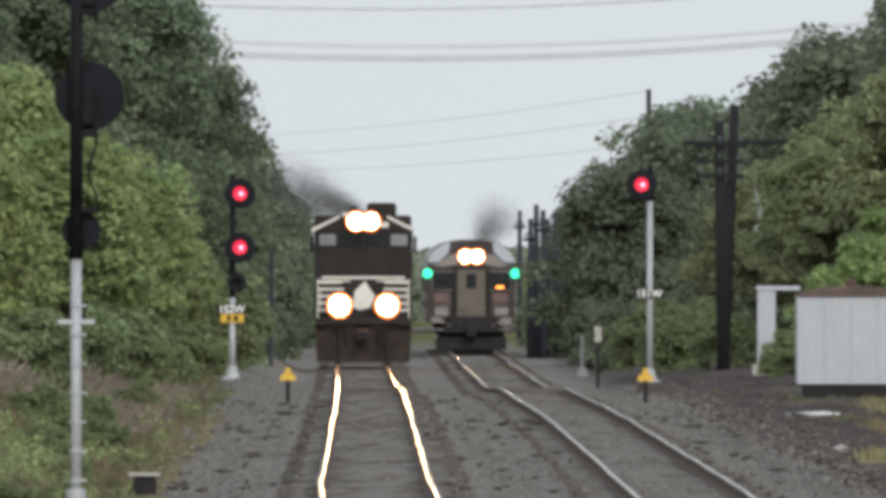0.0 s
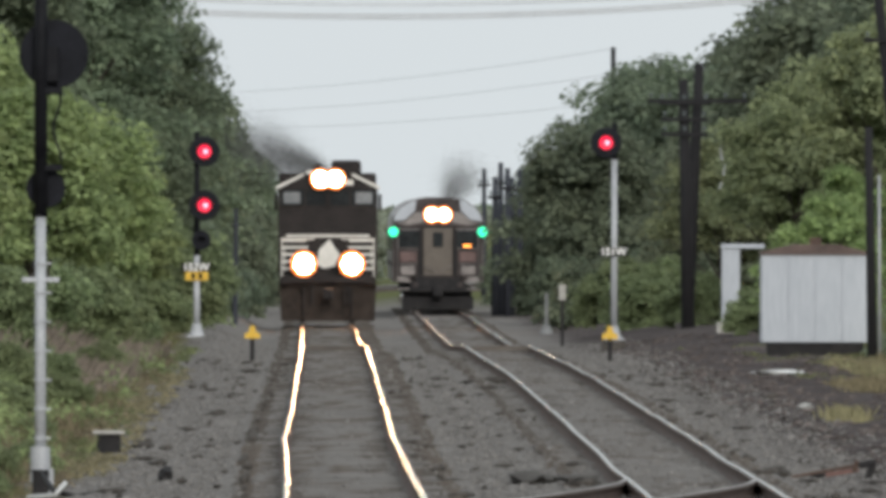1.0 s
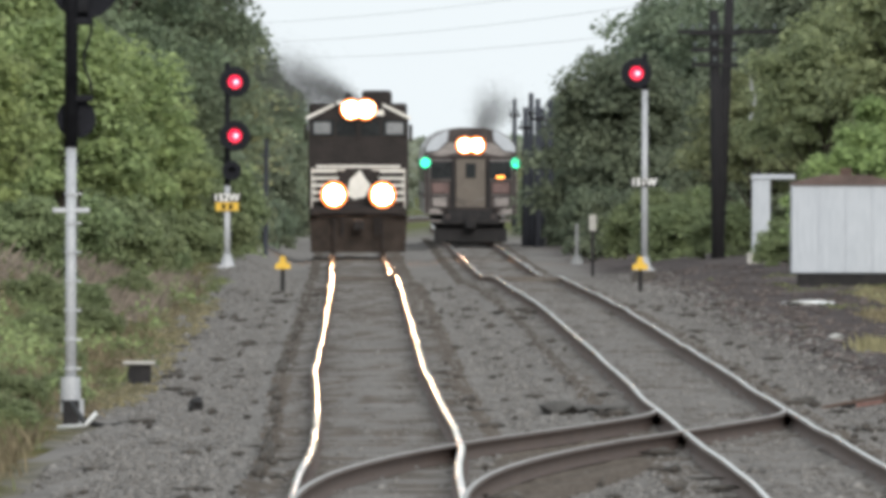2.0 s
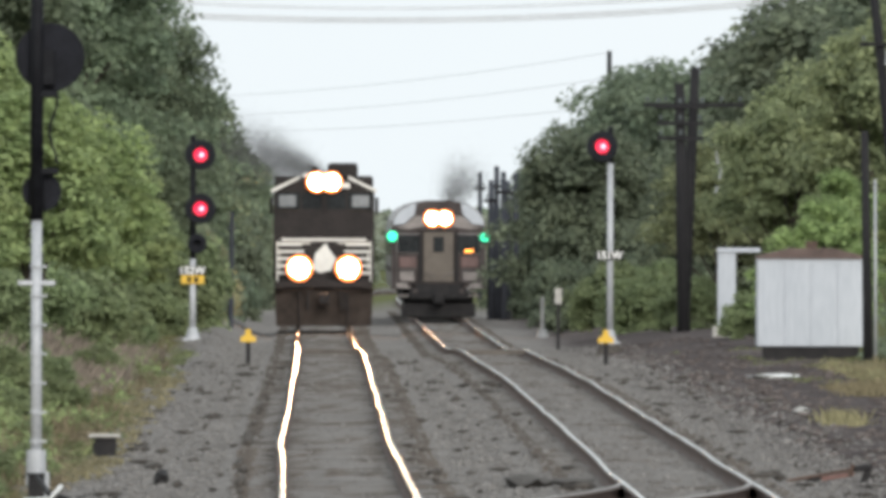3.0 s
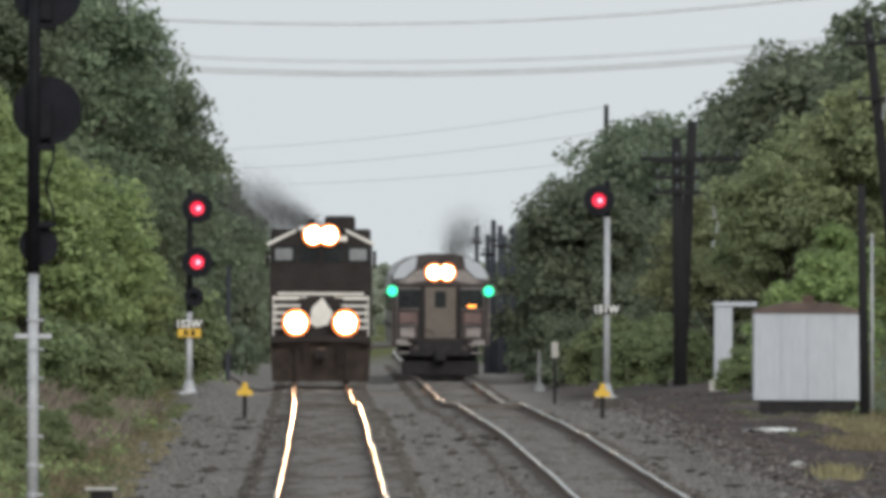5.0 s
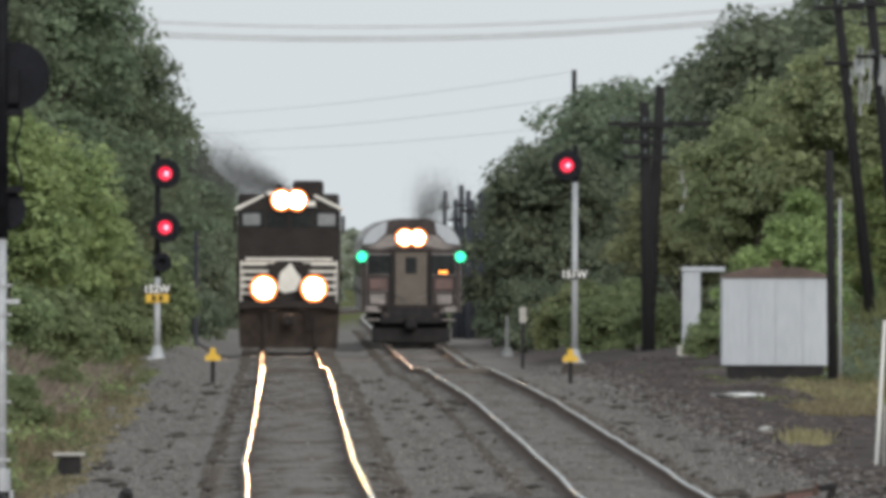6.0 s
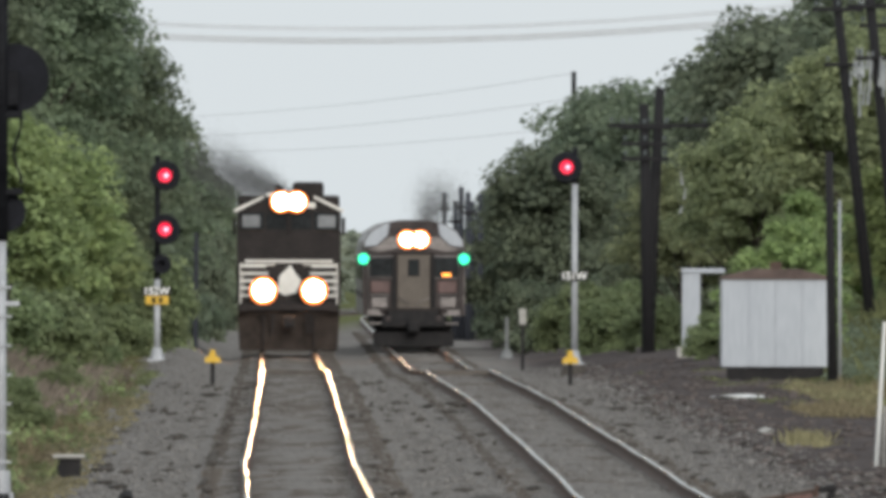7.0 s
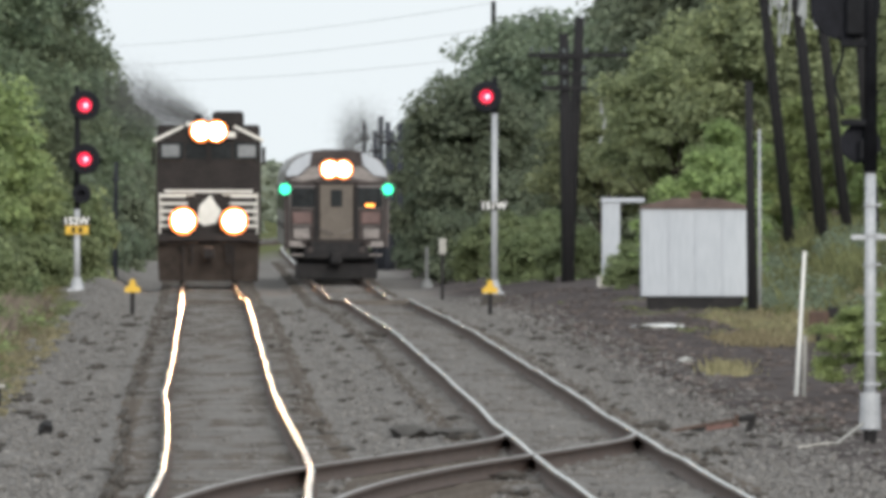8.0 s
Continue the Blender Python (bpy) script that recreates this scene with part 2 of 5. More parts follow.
def ground_material():
    """Grey ballast under the tracks, dark dirt on one side, grassy soil on the other."""
    m = shade("ballast_and_soil", (0.145, 0.136, 0.129), (0.265, 0.250, 0.236), rough=0.95, scale=0.9, bump=0.5, fine=7, stretch=(1, 0.45, 1))
    n, l = m.node_tree.nodes, m.node_tree.links
    b = n["Principled BSDF"]
    tc = n.new("ShaderNodeTexCoord")
    sep = n.new("ShaderNodeSeparateXYZ")
    l.new(tc.outputs["Object"], sep.inputs["Vector"])
    wob = n.new("ShaderNodeTexNoise")
    wob.inputs["Scale"].default_value = 0.12
    wob.inputs["Detail"].default_value = 6
    l.new(tc.outputs["Object"], wob.inputs["Vector"])
    add = n.new("ShaderNodeMath")
    add.operation = "MULTIPLY_ADD"
    add.inputs[1].default_value = 2.4
    l.new(wob.outputs["Fac"], add.inputs[0])
    l.new(sep.outputs["X"], add.inputs[2])
    colour = b.inputs["Base Color"].links[0].from_socket

    def patch(below, soft, dark, light, scale, flip):
        nonlocal colour
        edge = n.new("ShaderNodeMapRange")
        edge.inputs["From Min"].default_value = below - soft
        edge.inputs["From Max"].default_value = below + soft
        edge.inputs["To Min"].default_value = 1.0 if flip else 0.0
        edge.inputs["To Max"].default_value = 0.0 if flip else 1.0
        l.new(add.outputs[0], edge.inputs["Value"])
        t = n.new("ShaderNodeTexNoise")
        t.inputs["Scale"].default_value = scale
        t.inputs["Detail"].default_value = 6
        l.new(tc.outputs["Object"], t.inputs["Vector"])
        r = n.new("ShaderNodeValToRGB")
        r.color_ramp.elements[0].position, r.color_ramp.elements[1].position = 0.38, 0.62
        r.color_ramp.elements[0].color, r.color_ramp.elements[1].color = (*dark, 1), (*light, 1)
        l.new(t.outputs["Fac"], r.inputs["Fac"])
        mx = n.new("ShaderNodeMix")
        mx.data_type = "RGBA"
        l.new(edge.outputs["Result"], mx.inputs["Factor"])
        l.new(colour, mx.inputs["A"])
        l.new(r.outputs["Color"], mx.inputs["B"])
        colour = mx.outputs["Result"]

    patch(-2.2, 0.35, (0.075, 0.075, 0.035), (0.17, 0.145, 0.075), 0.5, True)
    patch(8.0, 0.5, (0.060, 0.052, 0.052), (0.135, 0.119, 0.115), 0.45, False)
    patch(13.0, 0.9, (0.05, 0.055, 0.026), (0.125, 0.115, 0.058), 0.4, False)
    far = n.new("ShaderNodeMapRange")
    far.inputs["From Min"].default_value, far.inputs["From Max"].default_value = 1150, 1330
    l.new(sep.outputs["Y"], far.inputs["Value"])
    b.inputs["Specular IOR Level"].default_value = 0.0
    mx = n.new("ShaderNodeMix")
    mx.data_type = "RGBA"
    mx.inputs["B"].default_value = (0.13, 0.14, 0.07, 1)
    l.new(far.outputs["Result"], mx.inputs["Factor"])
    l.new(colour, mx.inputs["A"])
    l.new(mx.outputs["Result"], b.inputs["Base Color"])
    return m


# ---- mesh helpers ----
def box(bm, c, s, bevel=0.0, turn=None):
    r = bmesh.ops.create_cube(bm, size=1.0)
    vs = r["verts"]
    bmesh.ops.scale(bm, vec=s, verts=vs)
    if turn:
        bmesh.ops.rotate(bm, matrix=Euler([radians(a) for a in turn]).to_matrix(), verts=vs)
    bmesh.ops.translate(bm, vec=c, verts=vs)
    if bevel:
        es = list({e for v in vs for e in v.link_edges})
        bmesh.ops.bevel(bm, geom=es, offset=bevel, segments=2, affect="EDGES", profile=0.5)
    return bm


def rod(bm, a, b, r0, r1=None, seg=12):
    a, b = Vector(a), Vector(b)
    d = b - a
    r = bmesh.ops.create_cone(bm, cap_ends=True, segments=seg, radius1=r0, radius2=r0 if r1 is None else r1, depth=d.length)
    turn = d.to_track_quat("Z", "Y").to_matrix().to_4x4()
    bmesh.ops.transform(bm, matrix=Matrix.Translation((a + b) / 2) @ turn, verts=r["verts"])
    return bm


def prism(bm, outline, y0, y1):
    """An outline of (x, z) drawn out from y0 to y1."""
    a = [bm.verts.new((x, y0, z)) for x, z in outline]
    b = [bm.verts.new((x, y1, z)) for x, z in outline]
    bm.faces.new(a)
    bm.faces.new(b[::-1])
    for i in range(len(a)):
        j = (i + 1) % len(a)
        bm.faces.new((a[j], a[i], b[i], b[j]))
    bmesh.ops.recalc_face_normals(bm, faces=bm.faces)
    return bm


def part(name, bm, material, parent=None, label="", smooth=False):
    me = bpy.data.meshes.new(name)
    bm.to_mesh(me)
    bm.free()
    me.materials.append(material)
    if smooth:
        me.polygons.foreach_set("use_smooth", [True] * len(me.polygons))
    ob = new(name, me)
    if parent is not None:
        ob.parent = parent
    if label:
        ob["label"] = label
    return ob


def tube(name, points, r, material, parent=None):
    """One bent cable or hose through the points."""
    cu = bpy.data.curves.new(name, "CURVE")
    cu.dimensions, cu.bevel_depth, cu.bevel_resolution, cu.use_fill_caps = "3D", r, 2, True
    line = cu.splines.new("POLY")
    line.points.add(len(points) - 1)
    for p, q in zip(line.points, points):
        p.co = (*q, 1)
    cu.materials.append(material)
    ob = new(name, cu)
    if parent is not None:
        ob.parent = parent
    return ob


def soup(name, verts, faces, material, parent=None):
    me = bpy.data.meshes.new(name)
    verts = np.asarray(verts, np.float32)
    faces = np.asarray(faces, np.int32)
    k = faces.shape[1]
    me.vertices.add(len(verts))
    me.vertices.foreach_set("co", verts.ravel())
    me.loops.add(faces.size)
    me.loops.foreach_set("vertex_index", faces.ravel())
    me.polygons.add(len(faces))
    me.polygons.foreach_set("loop_start", np.arange(0, faces.size, k, dtype=np.int32))
    me.update(calc_edges=True)
    me.validate()
    me.materials.append(material)
    ob = new(name, me)
    if parent is not None:
        ob.parent = parent
    return ob


def thing(name, label, category, x=0, y=0, z=0, group="", kind="", rz=0):
    e = new(name)
    e.matrix_basis = pose(x, y, z, 0, 0, rz)
    return tagged(e, label, category, group, kind)


def smooth01(a):
    a = np.clip(a, 0, 1)
    return a * a * (3 - 2 * a)


# ---- the lie of the land (x to the right, y along the line) ----
LEFT_Y = [-100, 250, 299, 325, 348, 372, 432, 571, 709, 900, 1250]
LEFT_X = [0.20, 0.22, 0.30, 0.40, 0.42, 0.38, 0.31, 0.36, 0.40, 0.31, 0.31]
RIGHT_Y = [-100, 299, 375, 432, 571, 640, 709, 800, 900, 1250]
RIGHT_X = [4.40, 4.48, 4.38, 4.42, 4.45, 4.38, 4.20, 4.10, 4.05, 4.05]


def bend(y):
    return 0.00012 * np.maximum(np.asarray(y, float) - 1250, 0) ** 2


def left_x(y):
    return np.interp(y, LEFT_Y, LEFT_X) + bend(y)


def right_x(y):
    return np.interp(y, RIGHT_Y, RIGHT_X) + bend(y)


def rail_z(y):
    return -0.25 * smooth01((np.asarray(y, float) - 724) / 76)


def ground_z(x, y):
    x, y = np.asarray(x, float), np.asarray(y, float)
    bed = np.minimum(np.abs(x - left_x(y)), np.abs(x - right_x(y)))
    z = rail_z(y) - 0.205 - 0.075 * smooth01((bed - 1.25) / 0.25)
    z = z + 0.028 * (1 - smooth01((np.abs(x - right_x(y)) - 1.15) / 0.2))
    z = z + 0.025 * (1 - smooth01((np.abs(x - left_x(y)) - 1.1) / 0.2))
    u = x - bend(y)
    aside = smooth01((-1.5 - u) / 1.2) + smooth01((u - 6.2) / 5.0)
    z = z + aside * (0.25 * smooth01((y - 735) / 60) - rail_z(y)) * (1 - smooth01((y - 950) / 150))
    z = z - 0.13 * smooth01((-2.4 - u) / 1.2) + 1.3 * smooth01((-4.0 - u) / 4.0) + 0.02 * np.clip(-8 - u, 0, 100)
    z = z + 0.08 * smooth01((u - 6.6) / 2.0) + 1.3 * smooth01((u - 12.2) / 4.5) + 0.02 * np.clip(u - 17, 0, 100)
    return z


GROUND = ground_material()


def ground():
    xs = np.concatenate([[-2500, -900, -300, -120, -60, -35], np.arange(-24, -5, 0.6), np.arange(-5, 10, 0.25), np.arange(10, 30.1, 0.6), [40, 60, 120, 300, 900, 2500]])
    ys = np.concatenate([[-300, -60], np.arange(0, 1500, 6.0), np.arange(1500, 2500, 50), [2800, 3300, 4000, 4900]])
    X, Y = np.meshgrid(xs, ys)
    rng = np.random.default_rng(3)
    Z = ground_z(X, Y)
    rough = (np.abs(X - 2.3) > 5) & (np.abs(X) < 60)
    Z = Z + np.where(rough, rng.normal(0, 1, X.shape) * np.where((X > 0) & (X < 12), 0.01, 0.04), rng.normal(0, 0.005, X.shape))
    v = np.stack([X.ravel(), Y.ravel(), Z.ravel()], 1)
    w = len(xs)
    i, j = np.meshgrid(np.arange(len(ys) - 1), np.arange(w - 1), indexing="ij")
    a = (i * w + j).ravel()
    ob = soup("ground", v, np.stack([a, a + 1, a + w + 1, a + w], 1), GROUND)
    ob.data.polygons.foreach_set("use_smooth", [True] * len(ob.data.polygons))
    return tagged(ob, "grey stone ballast between dark dirt and grassy soil", "ground", kind="structure")


ground()

# ---- the tracks ----
HEAD = [(-0.037, -0.015), (-0.037, -0.005), (-0.031, 0.0), (0.031, 0.0), (0.037, -0.005), (0.037, -0.015)]
WEB = [(-0.041, -0.044), (-0.041, -0.014), (0.041, -0.014), (0.041, -0.044), (0.012, -0.055), (0.012, -0.150), (0.075, -0.170), (0.075, -0.182), (-0.075, -0.182), (-0.075, -0.170), (-0.012, -0.150), (-0.012, -0.055)]


def sweep(name, path, outline, material, parent, flat_top=False):
    path = np.asarray(path, float)
    k, n = len(outline), len(path)
    d = np.gradient(path, axis=0)
    d /= np.linalg.norm(d, axis=1)[:, None]
    side = np.stack([d[:, 1], -d[:, 0], np.zeros(n)], 1)
    side /= np.linalg.norm(side, axis=1)[:, None]
    o = np.array(outline)
    v = path[:, None, :] + side[:, None, :] * o[None, :, 0:1] + np.array([0, 0, 1.0])[None, None, :] * o[None, :, 1:2]
    i, j = np.meshgrid(np.arange(n - 1), np.arange(k), indexing="ij")
    a, b = (i * k + j).ravel(), (i * k + (j + 1) % k).ravel()
    return soup(name, v.reshape(-1, 3), np.stack([b, a, a + k, b + k], 1), material, parent)


STRIP = [(-0.027, -0.012), (-0.027, -0.003), (-0.021, 0.0), (0.021, 0.0), (0.027, -0.003), (0.027, -0.012)]


def rail(parent, path, top=None):
    web = sweep("rail", path, WEB, RUST, parent)
    sweep("rail_head", path, STRIP if top else HEAD, top or STEEL_TOP, web)["label"] = "bright worn running surface"
    return web


CUBE = np.array([(x, y, z) for x in (-1, 1) for y in (-1, 1) for z in (-1, 1)], float) / 2
QUADS = np.array([(0, 1, 3, 2), (4, 6, 7, 5), (0, 4, 5, 1), (2, 3, 7, 6), (0, 2, 6, 4), (1, 5, 7, 3)])


def tie_at(y, centre, rng):
    return float(centre(y)) + rng.normal(0, 0.03), float(y), float(rail_z(y)) - 0.272 + rng.normal(0, 0.005)


def near_ties(parent, ys, centre, length=2.6):
    """Sleepers of their own on the nearer stretch."""
    rng = np.random.default_rng(9)
    bm = box(bmesh.new(), (0, 0, 0), (length, 0.23, 0.18), 0.0)
    first = part("tie", bm, TIMBER, parent)
    for k, y in enumerate(ys):
        t = first if k == 0 else new("tie", first.data)
        t.parent = parent
        t.matrix_basis = pose(*tie_at(y, centre, rng), 0, rng.normal(0, 0.3), rng.normal(0, 0.8))


def ties(parent, ys, centre, length=2.6):
    """Sleepers farther off, mostly buried in the ballast."""
    rng = np.random.default_rng(7)
    vs, fs = [], []
    for y in ys:
        s = np.array([length + rng.normal(0, 0.05), 0.23, 0.18])
        fs.append(QUADS + 8 * len(vs))
        vs.append(CUBE * s + np.array(tie_at(y, centre, rng)))
    return tagged(soup("far_ties", np.concatenate(vs), np.concatenate(fs), TIMBER, parent), kind="stuff")


def track(name, centre, label, top=None):
    t = thing(name, label, "railway track", kind="structure")
    ys = np.concatenate([np.arange(-60, 1000, 4.0), np.arange(1000, 1300, 8.0), np.arange(1300, 1700, 20)])
    rng = np.random.default_rng(len(name))
    for side in (-0.752, 0.752):
        wob = np.interp(ys, ys[::4], rng.normal(0, 0.012, len(ys[::4])))
        dip = np.interp(ys, ys[::3], rng.normal(0, 0.006, len(ys[::3])))
        if top is None:
            dip = dip + rng.normal(0, 0.003, len(ys))
        rail(t, np.stack([centre(ys) + side + wob, ys, rail_z(ys) + dip], 1), top)
    near_ties(t, 285 + 0.56 * np.arange(300), centre)
    ties(t, np.concatenate([np.arange(-60, 284.7, 0.56), np.arange(453.2, 1150, 0.56)]), centre)
    return t


track("track_left", left_x, "polished steel rails on dark ties in grey ballast")
track("track_right", right_x, "worn steel rails on dark ties in grey ballast", DULL_TOP)


def crossover():
    """The connecting track between the two lines."""
    t = thing("crossover_track", "brown steel crossover rails between the two tracks", "railway track", kind="structure")
    ys = np.arange(262, 372.1, 2.0)
    knots_y = [262, 276, 284, 292, 300, 310, 320, 330, 340, 350, 360, 366, 372]
    knots_x = [0.23, 0.26, 0.32, 0.44, 0.62, 0.96, 1.42, 1.98, 2.66, 3.36, 4.02, 4.30, 4.40]
    xs = np.interp(ys, knots_y, knots_x)
    xs[2:-2] = (xs[:-4] + xs[1:-3] + xs[2:-2] + xs[3:-1] + xs[4:]) / 5
    for side in (-0.752, 0.752):
        rail(t, np.stack([xs + side, ys, np.full(len(ys), 0.004)], 1), CROSS_TOP)
    centre = lambda y: float(np.interp(y, ys, xs))
    near_ties(t, np.arange(276.28, 366, 1.12), centre, 2.9)
    return t


crossover()


def stones():
    """Loose ballast stones that stand proud of the bed."""
    rng = np.random.default_rng(11)
    n = 46000
    y = 285 + 560 * rng.random(n) ** 1.7
    x = np.where(rng.random(n) < 0.95, rng.uniform(-3.2, 7.4, n), rng.uniform(7.0, 8.3, n))
    between = (np.abs(x - left_x(y)) < 1.25) | (np.abs(x - right_x(y)) < 1.25)
    filled = np.abs(x - right_x(y)) < 1.25
    keep = ~between | (rng.random(n) < np.where(filled, 0.35, 0.12))
    x, y = x[keep], y[keep]
    n = len(x)
    r = rng.uniform(0.02, 0.05, n)
    r[rng.random(n) < 0.012] *= 2.0
    base = np.array([(1, 0, 0), (-1, 0, 0), (0, 1, 0), (0, -1, 0), (0, 0, 1), (0, 0, -1)], float)
    v = base[None] * r[:, None, None] * rng.uniform(0.6, 1.4, (n, 6, 1)) + rng.normal(0, 0.012, (n, 6, 3))
    v[:, :, 2] *= 0.6
    v += np.stack([x, y, ground_z(x, y) + 0.008], 1)[:, None, :]
    tri = np.array([(0, 2, 4), (2, 1, 4), (1, 3, 4), (3, 0, 4), (2, 0, 5), (1, 2, 5), (3, 1, 5), (0, 3, 5)])
    f = (tri[None] + 6 * np.arange(n)[:, None, None]).reshape(-1, 3)
    return tagged(soup("ballast_stones", v.reshape(-1, 3), f, STONE), "loose grey crushed stone on the track bed", "gravel", kind="stuff")


stones()


# ---- vegetation ----
def leaf_quads(rng, centres, normals, size):
    """Diamond-shaped leaves, bent along the middle."""
    n = len(centres)
    normals = normals + rng.normal(0, 0.55, (n, 3))
    normals /= np.linalg.norm(normals, axis=1)[:, None]
    t = np.cross(normals, rng.normal(0, 1, (n, 3)))
    t /= np.linalg.norm(t, axis=1)[:, None]
    b = np.cross(normals, t)
    s = (size * rng.uniform(0.6, 1.4, n))[:, None]
    v = np.stack([centres + t * s, centres + b * s * 0.55 - normals * s * 0.18, centres - t * s, centres - b * s * 0.55 - normals * s * 0.18], 1)
    f = 4 * np.arange(n)[:, None] + np.arange(4)[None]
    return v.reshape(-1, 3), f


def crown_points(rng, height, radius, low, clumps, per, lump):
    """Clumps of leaves spread over and inside an uneven dome."""
    d = rng.normal(0, 1, (clumps, 3))
    d /= np.linalg.norm(d, axis=1)[:, None]
    d[:, 2] = np.where(d[:, 2] < -0.5, -d[:, 2], d[:, 2])
    mid, half = (height + low) / 2, (height - low) / 2
    reach = rng.uniform(0.55, 1.0, clumps) * (1 + 0.18 * np.sin(3 * np.arctan2(d[:, 1], d[:, 0]) + rng.uniform(0, 6)) * (1 - d[:, 2] ** 2))
    c = d * reach[:, None] * np.array([radius, radius, half]) + np.array([0, 0, mid])
    size = lump * rng.uniform(0.6, 1.3, clumps)
    q = rng.normal(0, 1, (clumps, per, 3))
    q /= np.linalg.norm(q, axis=2)[:, :, None]
    q[:, :, 2] = np.where(q[:, :, 2] < -0.25, -q[:, :, 2], q[:, :, 2])
    p = c[:, None, :] + q * (size[:, None] * rng.uniform(0.45, 1.08, (clumps, per)))[:, :, None] * np.array([1, 1, 0.75])
    nrm = q * 0.7 + np.array([0, 0, 0.6]) + 0.25 * d[:, None, :]
    return c, p.reshape(-1, 3), nrm.reshape(-1, 3)


def tree(name, label, x, y, height, radius, low, seed, leaves, clumps=110, per=100, lump=0.75, leaf=0.15, category="tree"):
    rng = np.random.default_rng(seed)
    t = thing(name, label, category, x, y, float(ground_z(x, y)) - 0.1, group="trees along the line" if category == "tree" else "shrubs along the line")
    c, p, nrm = crown_points(rng, height, radius, low, clumps, per, lump)
    v, f = leaf_quads(rng, p, nrm, leaf)
    soup("crown", v, f, leaves, t)
    bm = bmesh.new()
    top = height * 0.7
    knots = [Vector((0, 0, 0))]
    for k in range(1, 6):
        knots.append(Vector((rng.normal(0, 0.04) * height * 0.3, rng.normal(0, 0.04) * height * 0.3, top * k / 5)))
    thick = 0.018 * height + 0.03
    for k in range(5):
        rod(bm, knots[k], knots[k + 1], thick * (1 - 0.16 * k), thick * (1 - 0.16 * (k + 1)), 8)
    for k in range(12):
        s = knots[rng.integers(1, 5)]
        e = Vector(c[rng.integers(0, len(c))])
        rod(bm, s, e, thick * 0.35, thick * 0.1, 5)
    part("trunk", bm, BARK, t)
    return t


def place(src, x, y, size, turn, tall=1.0):
    return copy_thing(src, pose(x, y, float(ground_z(x, y)) - 0.1, 0, 0, turn) @ Matrix.Diagonal((size, size, size * tall, 1)))


DARK_TREE = "tall dark green broadleaf tree beside the railway"
oak = tree("broadleaf_tree", DARK_TREE, -6.9, 842, 10.6, 3.1, 0.2, 21, LEAF_DARK, clumps=200, per=180, lump=0.85, leaf=0.095)
ash = tree("broadleaf_tree", DARK_TREE, -5.2, 905, 6.6, 2.2, 0.0, 22, LEAF_DARK, clumps=140, per=160, lump=0.75, leaf=0.095)
maple = tree("broadleaf_tree", "mid-green leafy tree on the grassy bank", -5.9, 660, 5.6, 1.75, 0.2, 23, LEAF_MID, clumps=130, per=170, lump=0.55, leaf=0.085)
sumac = tree("broadleaf_tree", "bright green leafy small tree on the bank", -6.9, 560, 4.4, 1.35, 0.1, 24, LEAF_BRIGHT, clumps=90, per=170, lump=0.45, leaf=0.08)
locust = tree("broadleaf_tree", "olive yellow-green tree behind the white shed", 13.2, 862, 6.6, 2.4, 0.6, 25, LEAF_OLIVE, clumps=140, per=180, lump=0.7, leaf=0.09)
linden = tree("broadleaf_tree", "rounded dark green tree near the track", 8.6, 1005, 6.1, 2.6, -0.5, 26, LEAF_DEEP, clumps=140, per=160, lump=0.75, leaf=0.1)
bush = tree("shrub", "leafy green shrub growing beside the railway", 12.3, 764, 3.7, 1.45, -0.6, 27, LEAF_BRIGHT, clumps=75, per=170, lump=0.42, leaf=0.07, category="shrub")
scrub = tree("shrub", "low green shrub at the edge of the ballast", 9.2, 884, 1.55, 1.2, -0.7, 28, LEAF_DULL, clumps=80, per=170, lump=0.38, leaf=0.065, category="shrub")
thicket = tree("shrub", "dark low thicket under the trees by the line", 8.0, 940, 1.8, 1.15, -0.7, 29, LEAF_DEEP, clumps=80, per=130, lump=0.4, leaf=0.085, category="shrub")

for x, y, s, r, tall in ((-5.55, 872, 0.88, 15, 1), (-8.6, 800, 0.95, 40, 1), (-9.5, 860, 1.15, 100, 1), (-12.5, 830, 1.2, 160, 1), (-7.2, 960, 1.0, 210, 1), (-11, 940, 1.2, 280, 1), (-14, 760, 1.1, 20, 1), (-10.5, 720, 0.9, 75, 1), (-15, 640, 1.0, 310, 1)):
    place(oak, x, y, s, r, tall)
for x, y, s, r, tall in ((-5.0, 1000, 1.2, 140, 1.08), (-4.9, 935, 1.08, 190, 1), (-4.1, 1290, 1.05, 20, 1.05), (-3.7, 1450, 0.78, 110, 1), (-3.6, 1600, 0.8, 220, 1), (-5.4, 960, 0.95, 30, 1), (-7.6, 815, 0.9, 55, 1), (-5.1, 1030, 0.9, 100, 1), (-5.0, 1110, 0.88, 150, 1), (-4.9, 1200, 0.84, 200, 1), (-4.8, 1310, 0.82, 250, 1), (-4.7, 1420, 0.82, 300, 1), (-4.6, 1550, 0.86, 10, 1), (-4.5, 1700, 0.9, 60, 1), (-9.0, 1100, 1.3, 70, 1), (-9.5, 1300, 1.35, 170, 1), (-10.5, 1600, 1.4, 220, 1)):
    place(ash, x, y, s, r, tall)
for x, y, s, r, tall in ((-7.6, 690, 1.15, 80, 1), (-5.4, 725, 0.95, 140, 1), (-9.2, 640, 1.2, 200, 1), (-8.0, 590, 1.0, 260, 1), (-11, 600, 1.3, 330, 1), (-5.0, 780, 0.8, 20, 1)):
    place(maple, x, y, s, r, tall)
for x, y, s, r, tall in ((-7.4, 520, 1.0, 80, 1), (-8.5, 545, 1.2, 150, 1), (-8.0, 480, 1.0, 210, 1)):
    place(sumac, x, y, s, r, tall)
